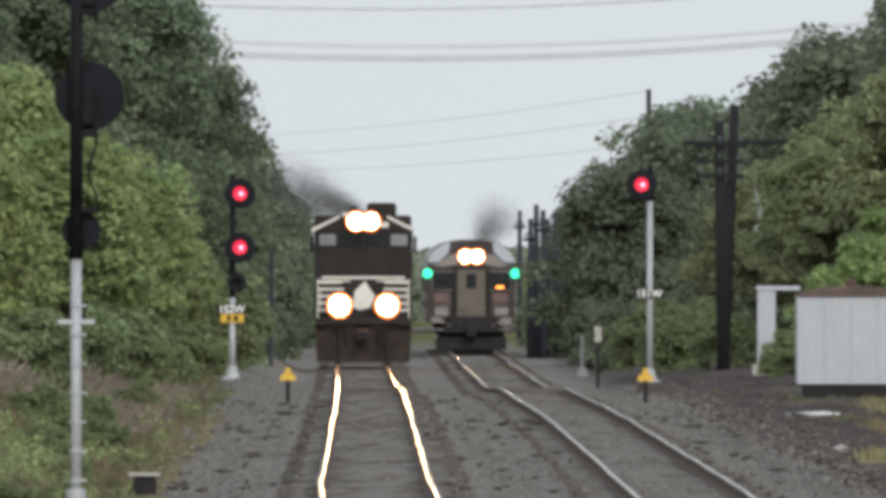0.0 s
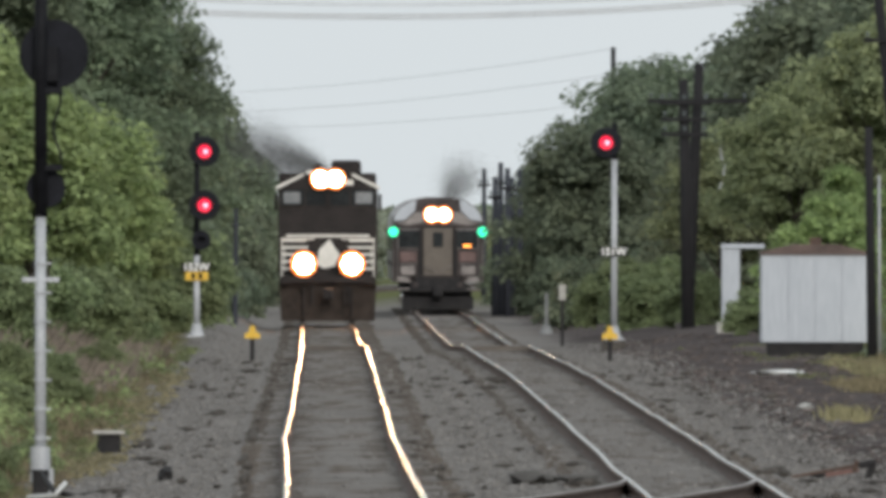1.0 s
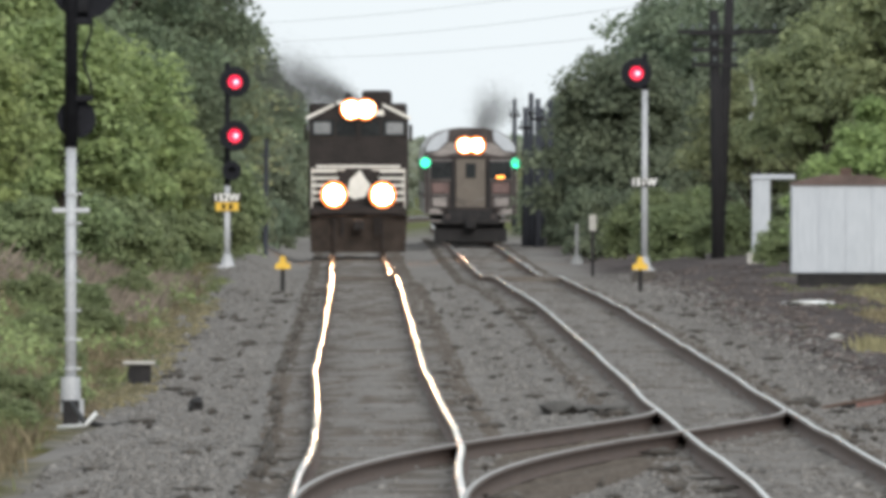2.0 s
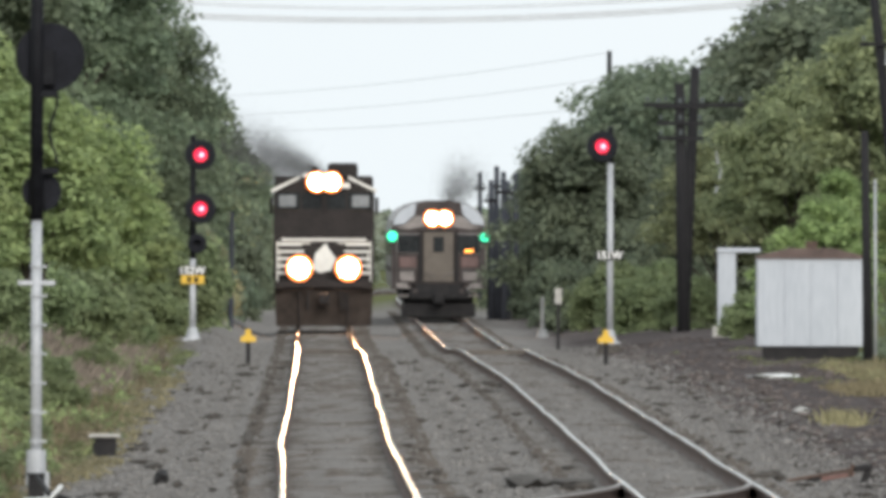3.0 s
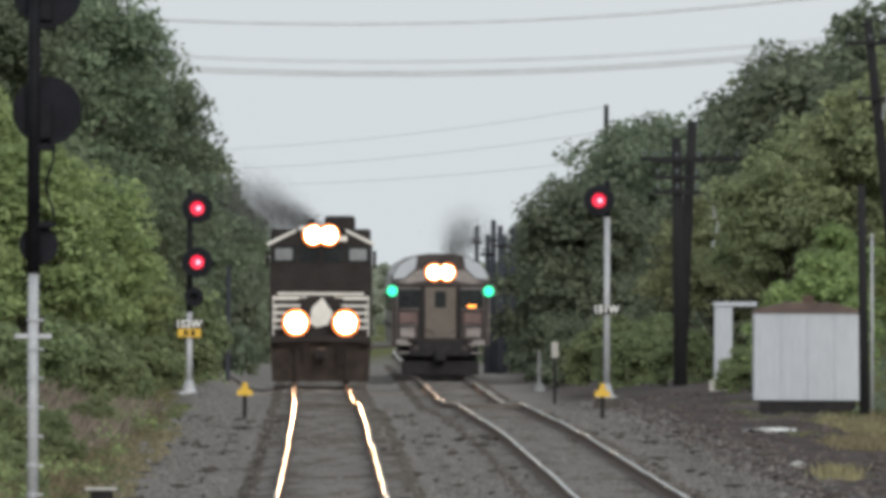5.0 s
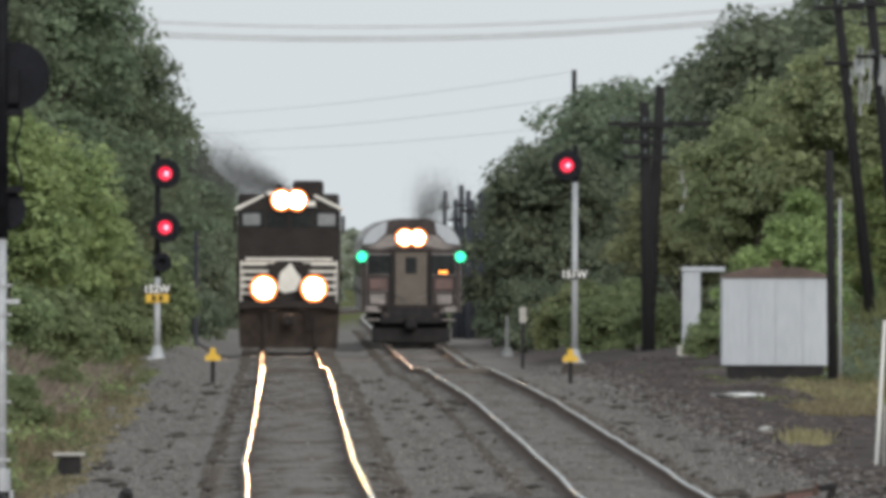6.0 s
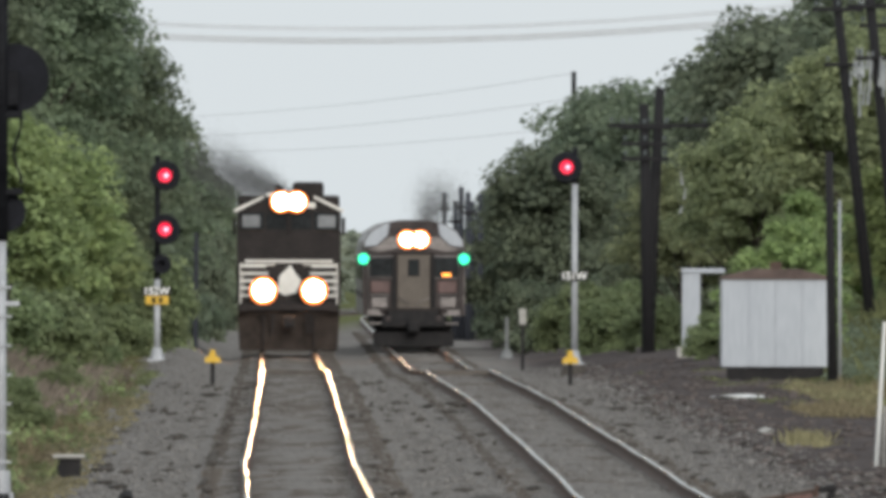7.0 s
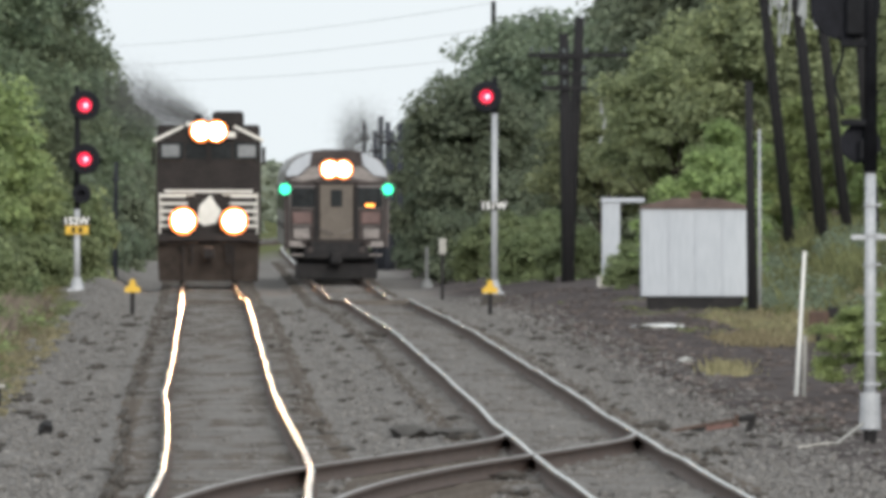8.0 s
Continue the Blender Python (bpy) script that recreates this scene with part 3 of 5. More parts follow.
for x, y, s, r, tall in ((11.6, 1110, 1.38, 40, 1.0), (9.9, 1120, 1.0, 200, 1.0), (13.6, 1080, 1.3, 120, 1.0), (16.2, 1010, 1.48, 200, 1.0), (18.0, 1040, 1.6, 75, 1.0), (19.8, 960, 1.7, 260, 1.0), (12.4, 1095, 1.42, 310, 1), (22.5, 930, 1.6, 320, 1), (9.4, 1180, 0.95, 80, 1), (10.4, 1300, 0.95, 160, 1), (12.0, 940, 0.9, 10, 1), (24, 860, 1.6, 50, 1), (27, 780, 1.5, 90, 1), (16.5, 1150, 1.3, 300, 1.1)):
    place(linden, x, y, s, r, tall)
for x, y, s, r, tall in ((15.6, 850, 1.08, 70, 1), (17.8, 880, 1.2, 150, 1), (20.0, 820, 1.15, 230, 1), (22.5, 760, 1.1, 300, 1), (11.8, 905, 0.8, 30, 1)):
    place(locust, x, y, s, r, tall)
for x, y, s, r, tall in ((14.4, 842, 1.0, 60, 1), (16.4, 838, 1.0, 130, 1), (18.4, 835, 1.1, 200, 1), (9.6, 452, 0.5, 250, 0.9), (10.4, 440, 0.6, 310, 0.9), (12.0, 470, 0.75, 310, 1), (13.5, 520, 0.9, 10, 1), (15.5, 600, 1.0, 80, 1), (18, 560, 1.2, 140, 1)):
    place(bush, x, y, s, r, tall)
for x, y, s, r, tall in ((-4.2, 470, 0.3, 310, 1), (-3.85, 425, 0.3, 40, 0.9), (-4.3, 405, 0.42, 120, 0.8), (-4.1, 380, 0.36, 200, 0.8), (-4.9, 500, 0.42, 200, 0.9), (-4.3, 540, 0.4, 140, 1), (-5.4, 545, 0.5, 260, 1), (-5.0, 585, 0.5, 85, 0.9), (-6.4, 620, 0.9, 150, 1), (-4.4, 640, 0.5, 15, 0.9), (-6.6, 670, 1.2, 10, 1), (-5.6, 700, 1.1, 60, 1), (-5.0, 740, 0.9, 220, 1), (-4.4, 760, 0.55, 90, 1), (-4.6, 830, 0.9, 10, 1), (-4.0, 845, 1.1, 35, 1), (-4.0, 885, 1.3, 70, 1.2)):
    place(scrub, x, y, s, r, tall * 1.2)
for x, y, s, r, tall in ((-3.9, 930, 1.3, 100, 1.3), (-4.0, 985, 1.5, 130, 1.4), (-3.9, 1050, 1.4, 200, 1.4), (-3.2, 1060, 1.25, 15, 1.5), (-3.2, 1120, 1.3, 95, 1.6), (-3.9, 1130, 1.5, 280, 1.4), (-3.2, 1190, 1.3, 165, 1.7), (-3.9, 1230, 1.5, 330, 1.5), (-3.2, 1270, 1.35, 245, 1.8), (-3.1, 1360, 1.35, 5, 2.0)):
    place(thicket, x, y, s, r, tall)
for x, y, s, r, tall in ((11.05, 790, 0.72, 120, 1), (13.4, 810, 1.2, 190, 1), (10.5, 860, 0.9, 50, 1), (8.9, 905, 1.1, 75, 1.1), (21.5, 905, 2.0, 20, 1.5), (19.4, 930, 2.0, 240, 1.5), (10.0, 935, 1.1, 300, 1), (17.4, 945, 2.0, 150, 1.5), (15.2, 960, 1.9, 70, 1.5), (13.2, 985, 1.8, 320, 1.4)):
    place(scrub, x, y, s, r, tall)
for x, y, s, r, tall in ((11.5, 960, 1.3, 10, 1), (9.6, 980, 1.1, 220, 1), (7.9, 1000, 1.0, 190, 1.1), (7.9, 1090, 1.0, 40, 1), (7.9, 1200, 1.2, 90, 1), (8.6, 1320, 1.3, 150, 1)):
    place(thicket, x, y, s, r, tall)


def far_scrub():
    """The low growth that closes the line where it bends away."""
    rng = np.random.default_rng(31)
    vs, ns = [], []
    for k in range(260):
        y = rng.uniform(1480, 1620) if k < 60 else rng.uniform(1900, 2500)
        x = rng.uniform(-5, 4) if k < 60 else rng.uniform(-6, 30)
        h = min(rng.uniform(0.9, 2.0), max(0.3, 2.6 - float(ground_z(x, y))))
        c, p, nrm = crown_points(rng, h, 2.2, 0.0, 8, 26, 0.12 + 0.25 * h)
        vs.append(p + np.array([x, y, float(ground_z(x, y))]))
        ns.append(nrm)
    v, f = leaf_quads(rng, np.concatenate(vs), np.concatenate(ns), 0.3)
    return tagged(soup("far_woods", v, f, LEAF_HAZED), "distant green scrub beyond the trains, haze put into its colour", "woods", kind="stuff")


far_scrub()


def skyline():
    rng = np.random.default_rng(33)
    vs, ns = [], []
    for k in range(420):
        x, y = rng.uniform(-700, 700), rng.uniform(4000, 4500)
        c, p, nrm = crown_points(rng, rng.uniform(0.3, 0.8), 5, 0, 8, 14, 0.3)
        vs.append(p + np.array([x, y, float(ground_z(6, y))]))
        ns.append(nrm)
    v, f = leaf_quads(rng, np.concatenate(vs), np.concatenate(ns), 0.9)
    return tagged(soup("distant_treeline", v, f, LEAF_DARK), "low dark treeline on the horizon", "woods", kind="stuff")


skyline()


def grass(name, label, n, x0, x1, y0, y1, height, seed, material, patchy=0.45):
    """Blades in tufts, leaning every way."""
    rng = np.random.default_rng(seed)
    tufts = n // 14
    tx, ty = rng.uniform(x0, x1, tufts), rng.uniform(y0, y1, tufts)
    keep = np.array([noise.noise(Vector((a * 0.35, b * 0.05, seed))) > -patchy for a, b in zip(tx, ty)])
    tx, ty = tx[keep], ty[keep]
    h = height * rng.uniform(0.5, 1.3, len(tx))
    x = (tx[:, None] + rng.normal(0, 0.14, (len(tx), 14))).ravel()
    y = (ty[:, None] + rng.normal(0, 0.3, (len(tx), 14))).ravel()
    h = (h[:, None] * rng.uniform(0.5, 1.2, (len(tx), 14))).ravel()
    z = ground_z(x, y) - 0.05
    m = len(x)
    lean = rng.normal(0, 0.32, (m, 2)) * h[:, None]
    w = rng.uniform(0.006, 0.016, m)
    v = np.stack([np.stack([x - w, y, z], 1), np.stack([x + w, y, z], 1), np.stack([x + lean[:, 0] * 0.4 + w * 0.8, y + lean[:, 1] * 0.4, z + h * 0.6], 1), np.stack([x + lean[:, 0], y + lean[:, 1], z + h], 1)], 1)
    f = 4 * np.arange(m)[:, None] + np.arange(4)[None]
    return tagged(soup(name, v.reshape(-1, 3), f, material), label, "grass", kind="stuff")


grass("dry_grass", "tall dry brown-green grass on the bank", 60000, -11.0, -3.7, 300, 780, 0.30, 41, GRASS, 0.3)
grass("brown_brush", "dead brown brush on top of the bank", 22000, -6.8, -3.8, 600, 735, 0.45, 48, DEAD, 0.6)
grass("green_weeds", "green weeds among the dry grass", 36000, -10.0, -3.6, 300, 800, 0.30, 42, WEED, -0.02)
grass("straw_grass", "pale straw-coloured grass beside the shed", 7000, 11.0, 14.5, 590, 700, 0.24, 43, STRAW, 0.0)
grass("straw_patch", "pale yellow tuft of dry grass on the dirt", 1800, 9.9, 11.1, 580, 612, 0.2, 45, STRAW, 0.9)
grass("straw_patch", "small yellow tuft of dry grass on the dirt", 1000, 8.38, 8.6, 500, 514, 0.22, 46, STRAW, 0.9)
grass("edge_weeds", "low green weeds at the dirt's edge", 12000, 12.6, 19, 560, 900, 0.5, 44, WEED, 0.1)


def low_weeds(name, label, clumps, per, x0, x1, y0, y1, spread, height, seed, material, leaf=0.055):
    """Broad-leaved weeds and brambles in low uneven mounds."""
    rng = np.random.default_rng(seed)
    x, y = rng.uniform(x0, x1, clumps), rng.uniform(y0, y1, clumps)
    keep = np.array([noise.noise(Vector((a * 0.5, b * 0.02, seed))) > -0.05 for a, b in zip(x, y)])
    x, y = x[keep], y[keep]
    m = len(x)
    size = rng.uniform(0.5, 1.3, m)
    d = rng.normal(0, 1, (m, per, 3))
    d /= np.linalg.norm(d, axis=2)[:, :, None]
    d[:, :, 2] = np.abs(d[:, :, 2])
    p = d * (size[:, None] * rng.uniform(0.5, 1.1, (m, per)))[:, :, None] * np.array([spread, spread * 2.5, height])
    p += np.stack([x, y, ground_z(x, y) - 0.05], 1)[:, None, :]
    v, f = leaf_quads(rng, p.reshape(-1, 3), (d + np.array([0, 0, 0.5])).reshape(-1, 3), leaf)
    return tagged(soup(name, v, f, material), label, "weeds", kind="stuff")


low_weeds("low_weeds", "low green broad-leaved weeds on the bank", 300, 110, -7.5, -3.5, 430, 780, 0.34, 0.42, 81, WEED)
low_weeds("green_brambles", "green brambles in mounds on the bank", 150, 130, -6.5, -3.5, 420, 700, 0.42, 0.55, 82, LEAF_MID)
low_weeds("dry_weeds", "dry tan weeds in low mounds on the bank", 420, 90, -6.8, -3.2, 400, 740, 0.32, 0.26, 83, GRASS)
low_weeds("dry_brush", "dead brown brush in low mounds on the bank top", 520, 80, -6.8, -3.7, 570, 760, 0.34, 0.36, 85, DEAD)
low_weeds("edge_brush", "sparse tan weeds spilling on to the ballast", 300, 70, -3.7, -2.7, 410, 760, 0.26, 0.16, 86, GRASS, 0.045)
low_weeds("edge_greens", "sparse dull green weeds along the ballast edge", 130, 80, -3.9, -2.9, 430, 760, 0.28, 0.24, 87, WEED, 0.05)
low_weeds("bank_greens", "dull green undergrowth on the bank behind the shed", 320, 90, 12.8, 17.5, 560, 780, 0.5, 0.6, 88, LEAF_DEEP, 0.06)
low_weeds("straw_mounds", "pale straw-coloured dry grass in soft mounds", 110, 110, 11.0, 12.9, 600, 690, 0.30, 0.26, 89, STRAW, 0.04)
low_weeds("dirt_weeds", "sparse low weeds on the dirt by the shed", 90, 60, 8.6, 12.5, 560, 780, 0.28, 0.12, 84, WEED, 0.04)


# ---- signals ----
def lettering(text, size, parent, at, material):
    cu = bpy.data.curves.new("lettering", "FONT")
    cu.body, cu.size, cu.align_x, cu.align_y, cu.extrude = text, size, "CENTER", "CENTER", 0.004
    cu.offset = 0.008
    cu.materials.append(material)
    ob = new("lettering", cu)
    ob.parent = parent
    ob.matrix_basis = pose(*at, 90, 0, 0)
    return ob


def disc_head(parent, x, z, r, lit, front=-0.16):
    """A round target with hood, lens and lamp case."""
    bm = rod(bmesh.new(), (x, front, z), (x, front + 0.03, z), r, seg=32)
    rod(bm, (x, front - 0.02, z), (x, front, z), r * 0.98, r, seg=32)
    rod(bm, (x, front, z), (x, front + 0.3, z), r * 0.45, r * 0.35, seg=20)
    d = part("target", bm, DISC_BLACK, parent)
    hood = bmesh.new()
    for k in range(13):
        a0, a1 = math.pi * (0.02 + 0.96 * k / 13), math.pi * (0.02 + 0.96 * (k + 1) / 13)
        q = r * 0.40
        pts = [(x + q * math.cos(a), f, z + q * math.sin(a)) for f in (front - 0.3, front - 0.02) for a in (a0, a1)]
        vs = [hood.verts.new(p) for p in pts]
        hood.faces.new((vs[0], vs[1], vs[3], vs[2]))
    bmesh.ops.solidify(hood, geom=list(hood.faces), thickness=0.01)
    part("hood", hood, MAST_BLACK, d)
    if lit:
        part("lens", rod(bmesh.new(), (x, front - 0.05, z), (x, front - 0.02, z), 0.17, seg=20), RED_LAMP, d, "lit red lens")
        part("lens_core", rod(bmesh.new(), (x + 0.03, front - 0.06, z), (x + 0.03, front - 0.05, z), 0.06, seg=16), RED_CORE, d, "brightest middle of the lens")
    return d


def far_signal(x, y, text, lamps, dark_lamp, split, plate, label, side, lift=0.0):
    z0 = float(ground_z(x, y)) + lift
    s = thing("signal_mast", label, "railway signal", x, y, z0, group="block signals")
    top = max(lamps) + 0.5 - z0
    part("lower_mast", rod(bmesh.new(), (0, 0, 0), (0, 0, split - z0), 0.085, 0.075), MAST_WHITE, s, "pale grey painted pipe", True)
    part("upper_mast", rod(bmesh.new(), (0, 0, split - z0), (0, 0, top), 0.08, 0.07), MAST_BLACK, s, "black upper pipe", True)
    bm = rod(bmesh.new(), (0, 0, 0), (0, 0, 0.35), 0.20, 0.11)
    box(bm, (0, 0, 0.03), (0.5, 0.5, 0.06), 0.01)
    part("base_casting", bm, MAST_WHITE, s)
    if lift:
        part("pedestal", rod(bmesh.new(), (0, 0, -lift - 0.1), (0, 0, 0.0), 0.42, 0.27, 10), CLOD_AND_SHADE, s, "dark mound under the base")
    for z in lamps:
        disc_head(s, side, z - z0, 0.39, True)
        part("bracket", box(bmesh.new(), (side / 2, 0.03, z - z0 - 0.1), (abs(side) + 0.12, 0.09, 0.08), 0.01), MAST_BLACK, s)
    for z in dark_lamp:
        disc_head(s, side * 0.6, z - z0, 0.25, False)
    pl = part("number_plate", box(bmesh.new(), (-0.02, -0.11, plate - z0), (0.72, 0.02, 0.23), 0.005), MAST_BLACK, s)
    lettering(text, 0.26, pl, (-0.02, -0.13, plate - z0), SIGN_WHITE)
    return s


left_signal = far_signal(-3.05, 800, "152W", (4.60, 3.24), (2.36,), 1.98, 1.67, "two red lights on a black and pale grey mast", 0.19)
LEFT_PLATE = 1.45 - left_signal.matrix_basis.translation.z
lp = part("letter_plate", box(bmesh.new(), (0, -0.115, LEFT_PLATE), (0.58, 0.02, 0.22), 0.01), YELLOW, left_signal, "yellow plate")
for dx in (-0.09, 0.09):
    part("mark", box(bmesh.new(), (dx, -0.128, LEFT_PLATE), (0.10, 0.008, 0.13), 0.002), MAST_BLACK, lp, "dark unreadable mark")
right_signal = far_signal(7.50, 800, "151W", (4.84,), (), 4.42, 2.08, "single red light on a slim pale grey mast", -0.21, 0.26)


def near_mast(x, y, side, label):
    """A tall signal mast seen from near: black upper part with round targets, pale ringed pipe below."""
    z0 = float(ground_z(x, y)) - 0.05
    s = thing("signal_mast", label, "railway signal", x, y, z0, group="home signals")
    part("lower_mast", rod(bmesh.new(), (0, 0, 0.25), (0, 0, 3.1 - z0), 0.070, 0.064, 16), MAST_WHITE, s, "pale grey painted pipe", True)
    part("upper_mast", rod(bmesh.new(), (0, 0, 3.05 - z0), (0, 0, 7.4 - z0), 0.085, 0.075, 16), MAST_BLACK, s, "black upper pipe", True)
    bm = rod(bmesh.new(), (0, 0, 0.22), (0, 0, 0.66), 0.13, 0.12, 16)
    part("base_sleeve", bm, MAST_WHITE, s)
    bm = rod(bmesh.new(), (0, 0, -0.1), (0, 0, 0.24), 0.05, 0.095, 12)
    part("foundation", bm, DARK_METAL, s)
    for zz, r, dx in ((5.06, 0.42, 0.16), (6.52, 0.42, 0.16), (3.40, 0.24, 0.06)):
        bm = rod(bmesh.new(), (dx * side, 0.14, zz - z0), (dx * side, 0.18, zz - z0), r, seg=36)
        d = part("target", bm, DISC_BLACK, s)
        part("rim", rod(bmesh.new(), (dx * side, 0.17, zz - z0), (dx * side, 0.24, zz - z0), r * 1.02, r * 1.02, 36), MAST_BLACK, d)
        part("lamp_case", box(bmesh.new(), (dx * side * 0.5, 0.06, zz - z0 - 0.3 * r), (r * 0.7, 0.16, r * 1.1), 0.03), MAST_BLACK, d)
    for z in (4.6, 3.65, 6.1):
        part("bracket", box(bmesh.new(), (0.1 * side, 0, z - z0), (0.34, 0.12, 0.09), 0.02), MAST_BLACK, s)
    tube("cable", [(0.2 * side + 0.05 * math.sin(k), 0.05, 4.7 - z0 - 0.12 * k) for k in range(9)], 0.018, MAST_BLACK, s)
    for k in range(7):
        z = 0.75 + 0.36 * k
        bm = rod(bmesh.new(), (0, 0, z), (0, 0, z + 0.03), 0.082, seg=16)
        box(bm, (0.10, 0, z + 0.015), (0.06, 0.04, 0.025))
        part("clamp", bm, MAST_WHITE, s)
    bar = box(bmesh.new(), (0, 0, 2.27 - z0), (0.46, 0.06, 0.06), 0.01)
    part("crossbar", bar, MAST_WHITE, s)
    return s


near_mast(-3.42, 391, 1, "black round signal targets on a ringed pale mast")
near_mast(8.1, 381, -1.9, "black signal head on a pale clamped mast")


# ---- markers ----
def yellow_marker(x, y):
    z0 = float(ground_z(x, y))
    s = thing("yellow_marker", "yellow angled plate on a short dark post", "track marker", x, y, z0, group="yellow markers")
    part("post", box(bmesh.new(), (0, 0, 0.28), (0.10, 0.10, 0.62), 0.01), DARK_METAL, s)
    bm = prism(bmesh.new(), [(-0.18, 0.50), (0.18, 0.50), (0.17, 0.61), (0.08, 0.65), (0.05, 0.79), (-0.05, 0.79), (-0.08, 0.65), (-0.17, 0.61)], -0.1, -0.06)
    part("plate", bm, YELLOW, s)
    return s


yellow_marker(-1.47, 716)
yellow_marker(6.62, 716)
z0 = float(ground_z(6.54, 845))
mk = thing("white_marker", "small white sign on a dark post", "track marker", 6.54, 845, z0)
part("post", box(bmesh.new(), (0, 0, 0.76), (0.09, 0.09, 1.6), 0.01), DARK_METAL, mk)
part("plate", box(bmesh.new(), (0, -0.07, 1.46), (0.19, 0.03, 0.42), 0.01), CONCRETE, mk)
z0 = float(ground_z(8.62, 454))
st = thing("white_stake", "slim leaning white stake in the dirt", "stake", 8.62, 454, z0)
part("stake", rod(bmesh.new(), (-0.03, 0, -0.05), (0.09, 0, 2.1), 0.031, 0.027), SIGN_WHITE, st)
part("short_stake", rod(bmesh.new(), (0.08, 0.1, -0.05), (0.1, 0.1, 0.9), 0.031, 0.027), CONCRETE, st)
z0 = float(ground_z(6.73, 930))
stub = thing("mast_stub", "pale grey short post on a wide footing", "post", 6.73, 930, z0)
part("pipe", rod(bmesh.new(), (0, 0, 0.2), (0, 0, 1.2), 0.055, 0.045), STUB_GREY, stub)
part("footing", rod(bmesh.new(), (0, 0, 0), (0, 0, 0.26), 0.22, 0.12, 14), STUB_GREY, stub)
z0 = float(ground_z(-2.36, 905))
slim = thing("slim_pole", "slim dark pole beside the far trees", "pole", -2.36, 905, z0 - 0.1)
part("shaft", rod(bmesh.new(), (0, 0, 0), (0.03, 0, 3.4), 0.08, 0.06), FAR_POLE, slim)
part("step_bracket", box(bmesh.new(), (0.02, -0.08, 2.9), (0.26, 0.06, 0.06), 0.01), FAR_POLE, slim)


# ---- sheds ----
def shed():
    x, y = 11.45, 727
    z0 = float(ground_z(10.8, y)) + 0.02
    s = thing("equipment_shed", "white ribbed metal equipment shed with a rusty roof", "shed", x, y, z0)
    part("body", box(bmesh.new(), (0, 1.2, 1.30), (2.51, 2.4, 2.03), 0.015), SHED_WHITE, s)
    for k in range(5):
        xx = -1.22 + 0.61 * k
        part("seam", box(bmesh.new(), (xx, -0.012, 1.30), (0.035, 0.03, 1.96), 0.005), SHED_WHITE, s)
    part("skid", box(bmesh.new(), (0, 1.2, 0.13), (2.2, 2.2, 0.33), 0.02), DARK_METAL, s, "dark base skid")
    bm = prism(bmesh.new(), [(-1.28, 2.30), (1.28, 2.30), (1.26, 2.36), (0.5, 2.54), (-0.5, 2.54), (-1.26, 2.36)], -0.06, 2.5)
    part("roof", bm, SHED_ROOF, s, "rusty brown low roof")
    part("vent", box(bmesh.new(), (0, 0.6, 2.6), (0.28, 0.3, 0.2), 0.03), RUST, s)
    part("door_frame", box(bmesh.new(), (-1.235, 0.6, 1.22), (0.02, 0.9, 1.9), 0.004), shade("blue_trim", (0.12, 0.2, 0.42), (0.18, 0.28, 0.5), 0.5, 3), s, "blue trim")
    return s


shed()


def cabinet():
    x, y = 10.55, 800
    z0 = float(ground_z(x, y))
    s = thing("signal_cabinet", "white metal cabinet half hidden by shrubs", "cabinet", x, y, z0)
    part("body", box(bmesh.new(), (-0.1, 0.4, 1.1), (0.46, 0.8, 2.1), 0.02), SHED_WHITE, s)
    part("canopy", box(bmesh.new(), (0.2, 0.4, 2.2), (1.1, 0.9, 0.12), 0.02), SHED_WHITE, s)
    part("plinth", box(bmesh.new(), (-0.1, 0.35, 0.14), (0.7, 0.95, 0.28), 0.02), CONCRETE, s)
    return s


cabinet()


# ---- poles and wires ----
def pole(x, y, height, lean, arms, label, r=0.15, z0=None, wood=None):
    z0 = float(ground_z(x, y)) - 0.1 if z0 is None else z0
    s = thing("utility_pole", label, "utility pole", x, y, z0, group="line poles")
    part("shaft", rod(bmesh.new(), (0, 0, 0), (lean, 0, height), r * 1.15, r * 0.8, 12), wood or CREOSOTE, s, "", True)
    for z, w in arms:
        cx = lean * z / height
        a = part("crossarm", box(bmesh.new(), (cx, -0.16, z), (w, 0.09, 0.11), 0.01), CREOSOTE, s)
        n = max(2, int(w / 0.4))
        for k in range(n):
            xx = cx - w / 2 + 0.1 + (w - 0.2) * k / (n - 1)
            bm = rod(bmesh.new(), (xx, -0.16, z + 0.06), (xx, -0.16, z + 0.13), 0.012, seg=6)
            rod(bm, (xx, -0.16, z + 0.12), (xx, -0.16, z + 0.22), 0.05, 0.03, 8)
            part("insulator", bm, GLASSY, a)
    return s


def hanging(owner, dx, z, n, seed, span=0.9):
    """Pale bleached cable ends that hang from a pole's crossarms."""
    rng = np.random.default_rng(seed)
    for k in range(n):
        xx, zz, ll = dx + rng.uniform(-0.45, 0.45), z + rng.uniform(-0.2, 0.8), span * rng.uniform(0.35, 1.0)
        bm = rod(bmesh.new(), (xx, -0.2 + rng.normal(0, 0.1), zz), (xx + rng.normal(0, 0.05), -0.2 + rng.normal(0, 0.1), zz - ll), 0.016, 0.03 + 0.02 * rng.random(), 6)
        part("cable_end", bm, PALE, owner, "pale frayed cable end")


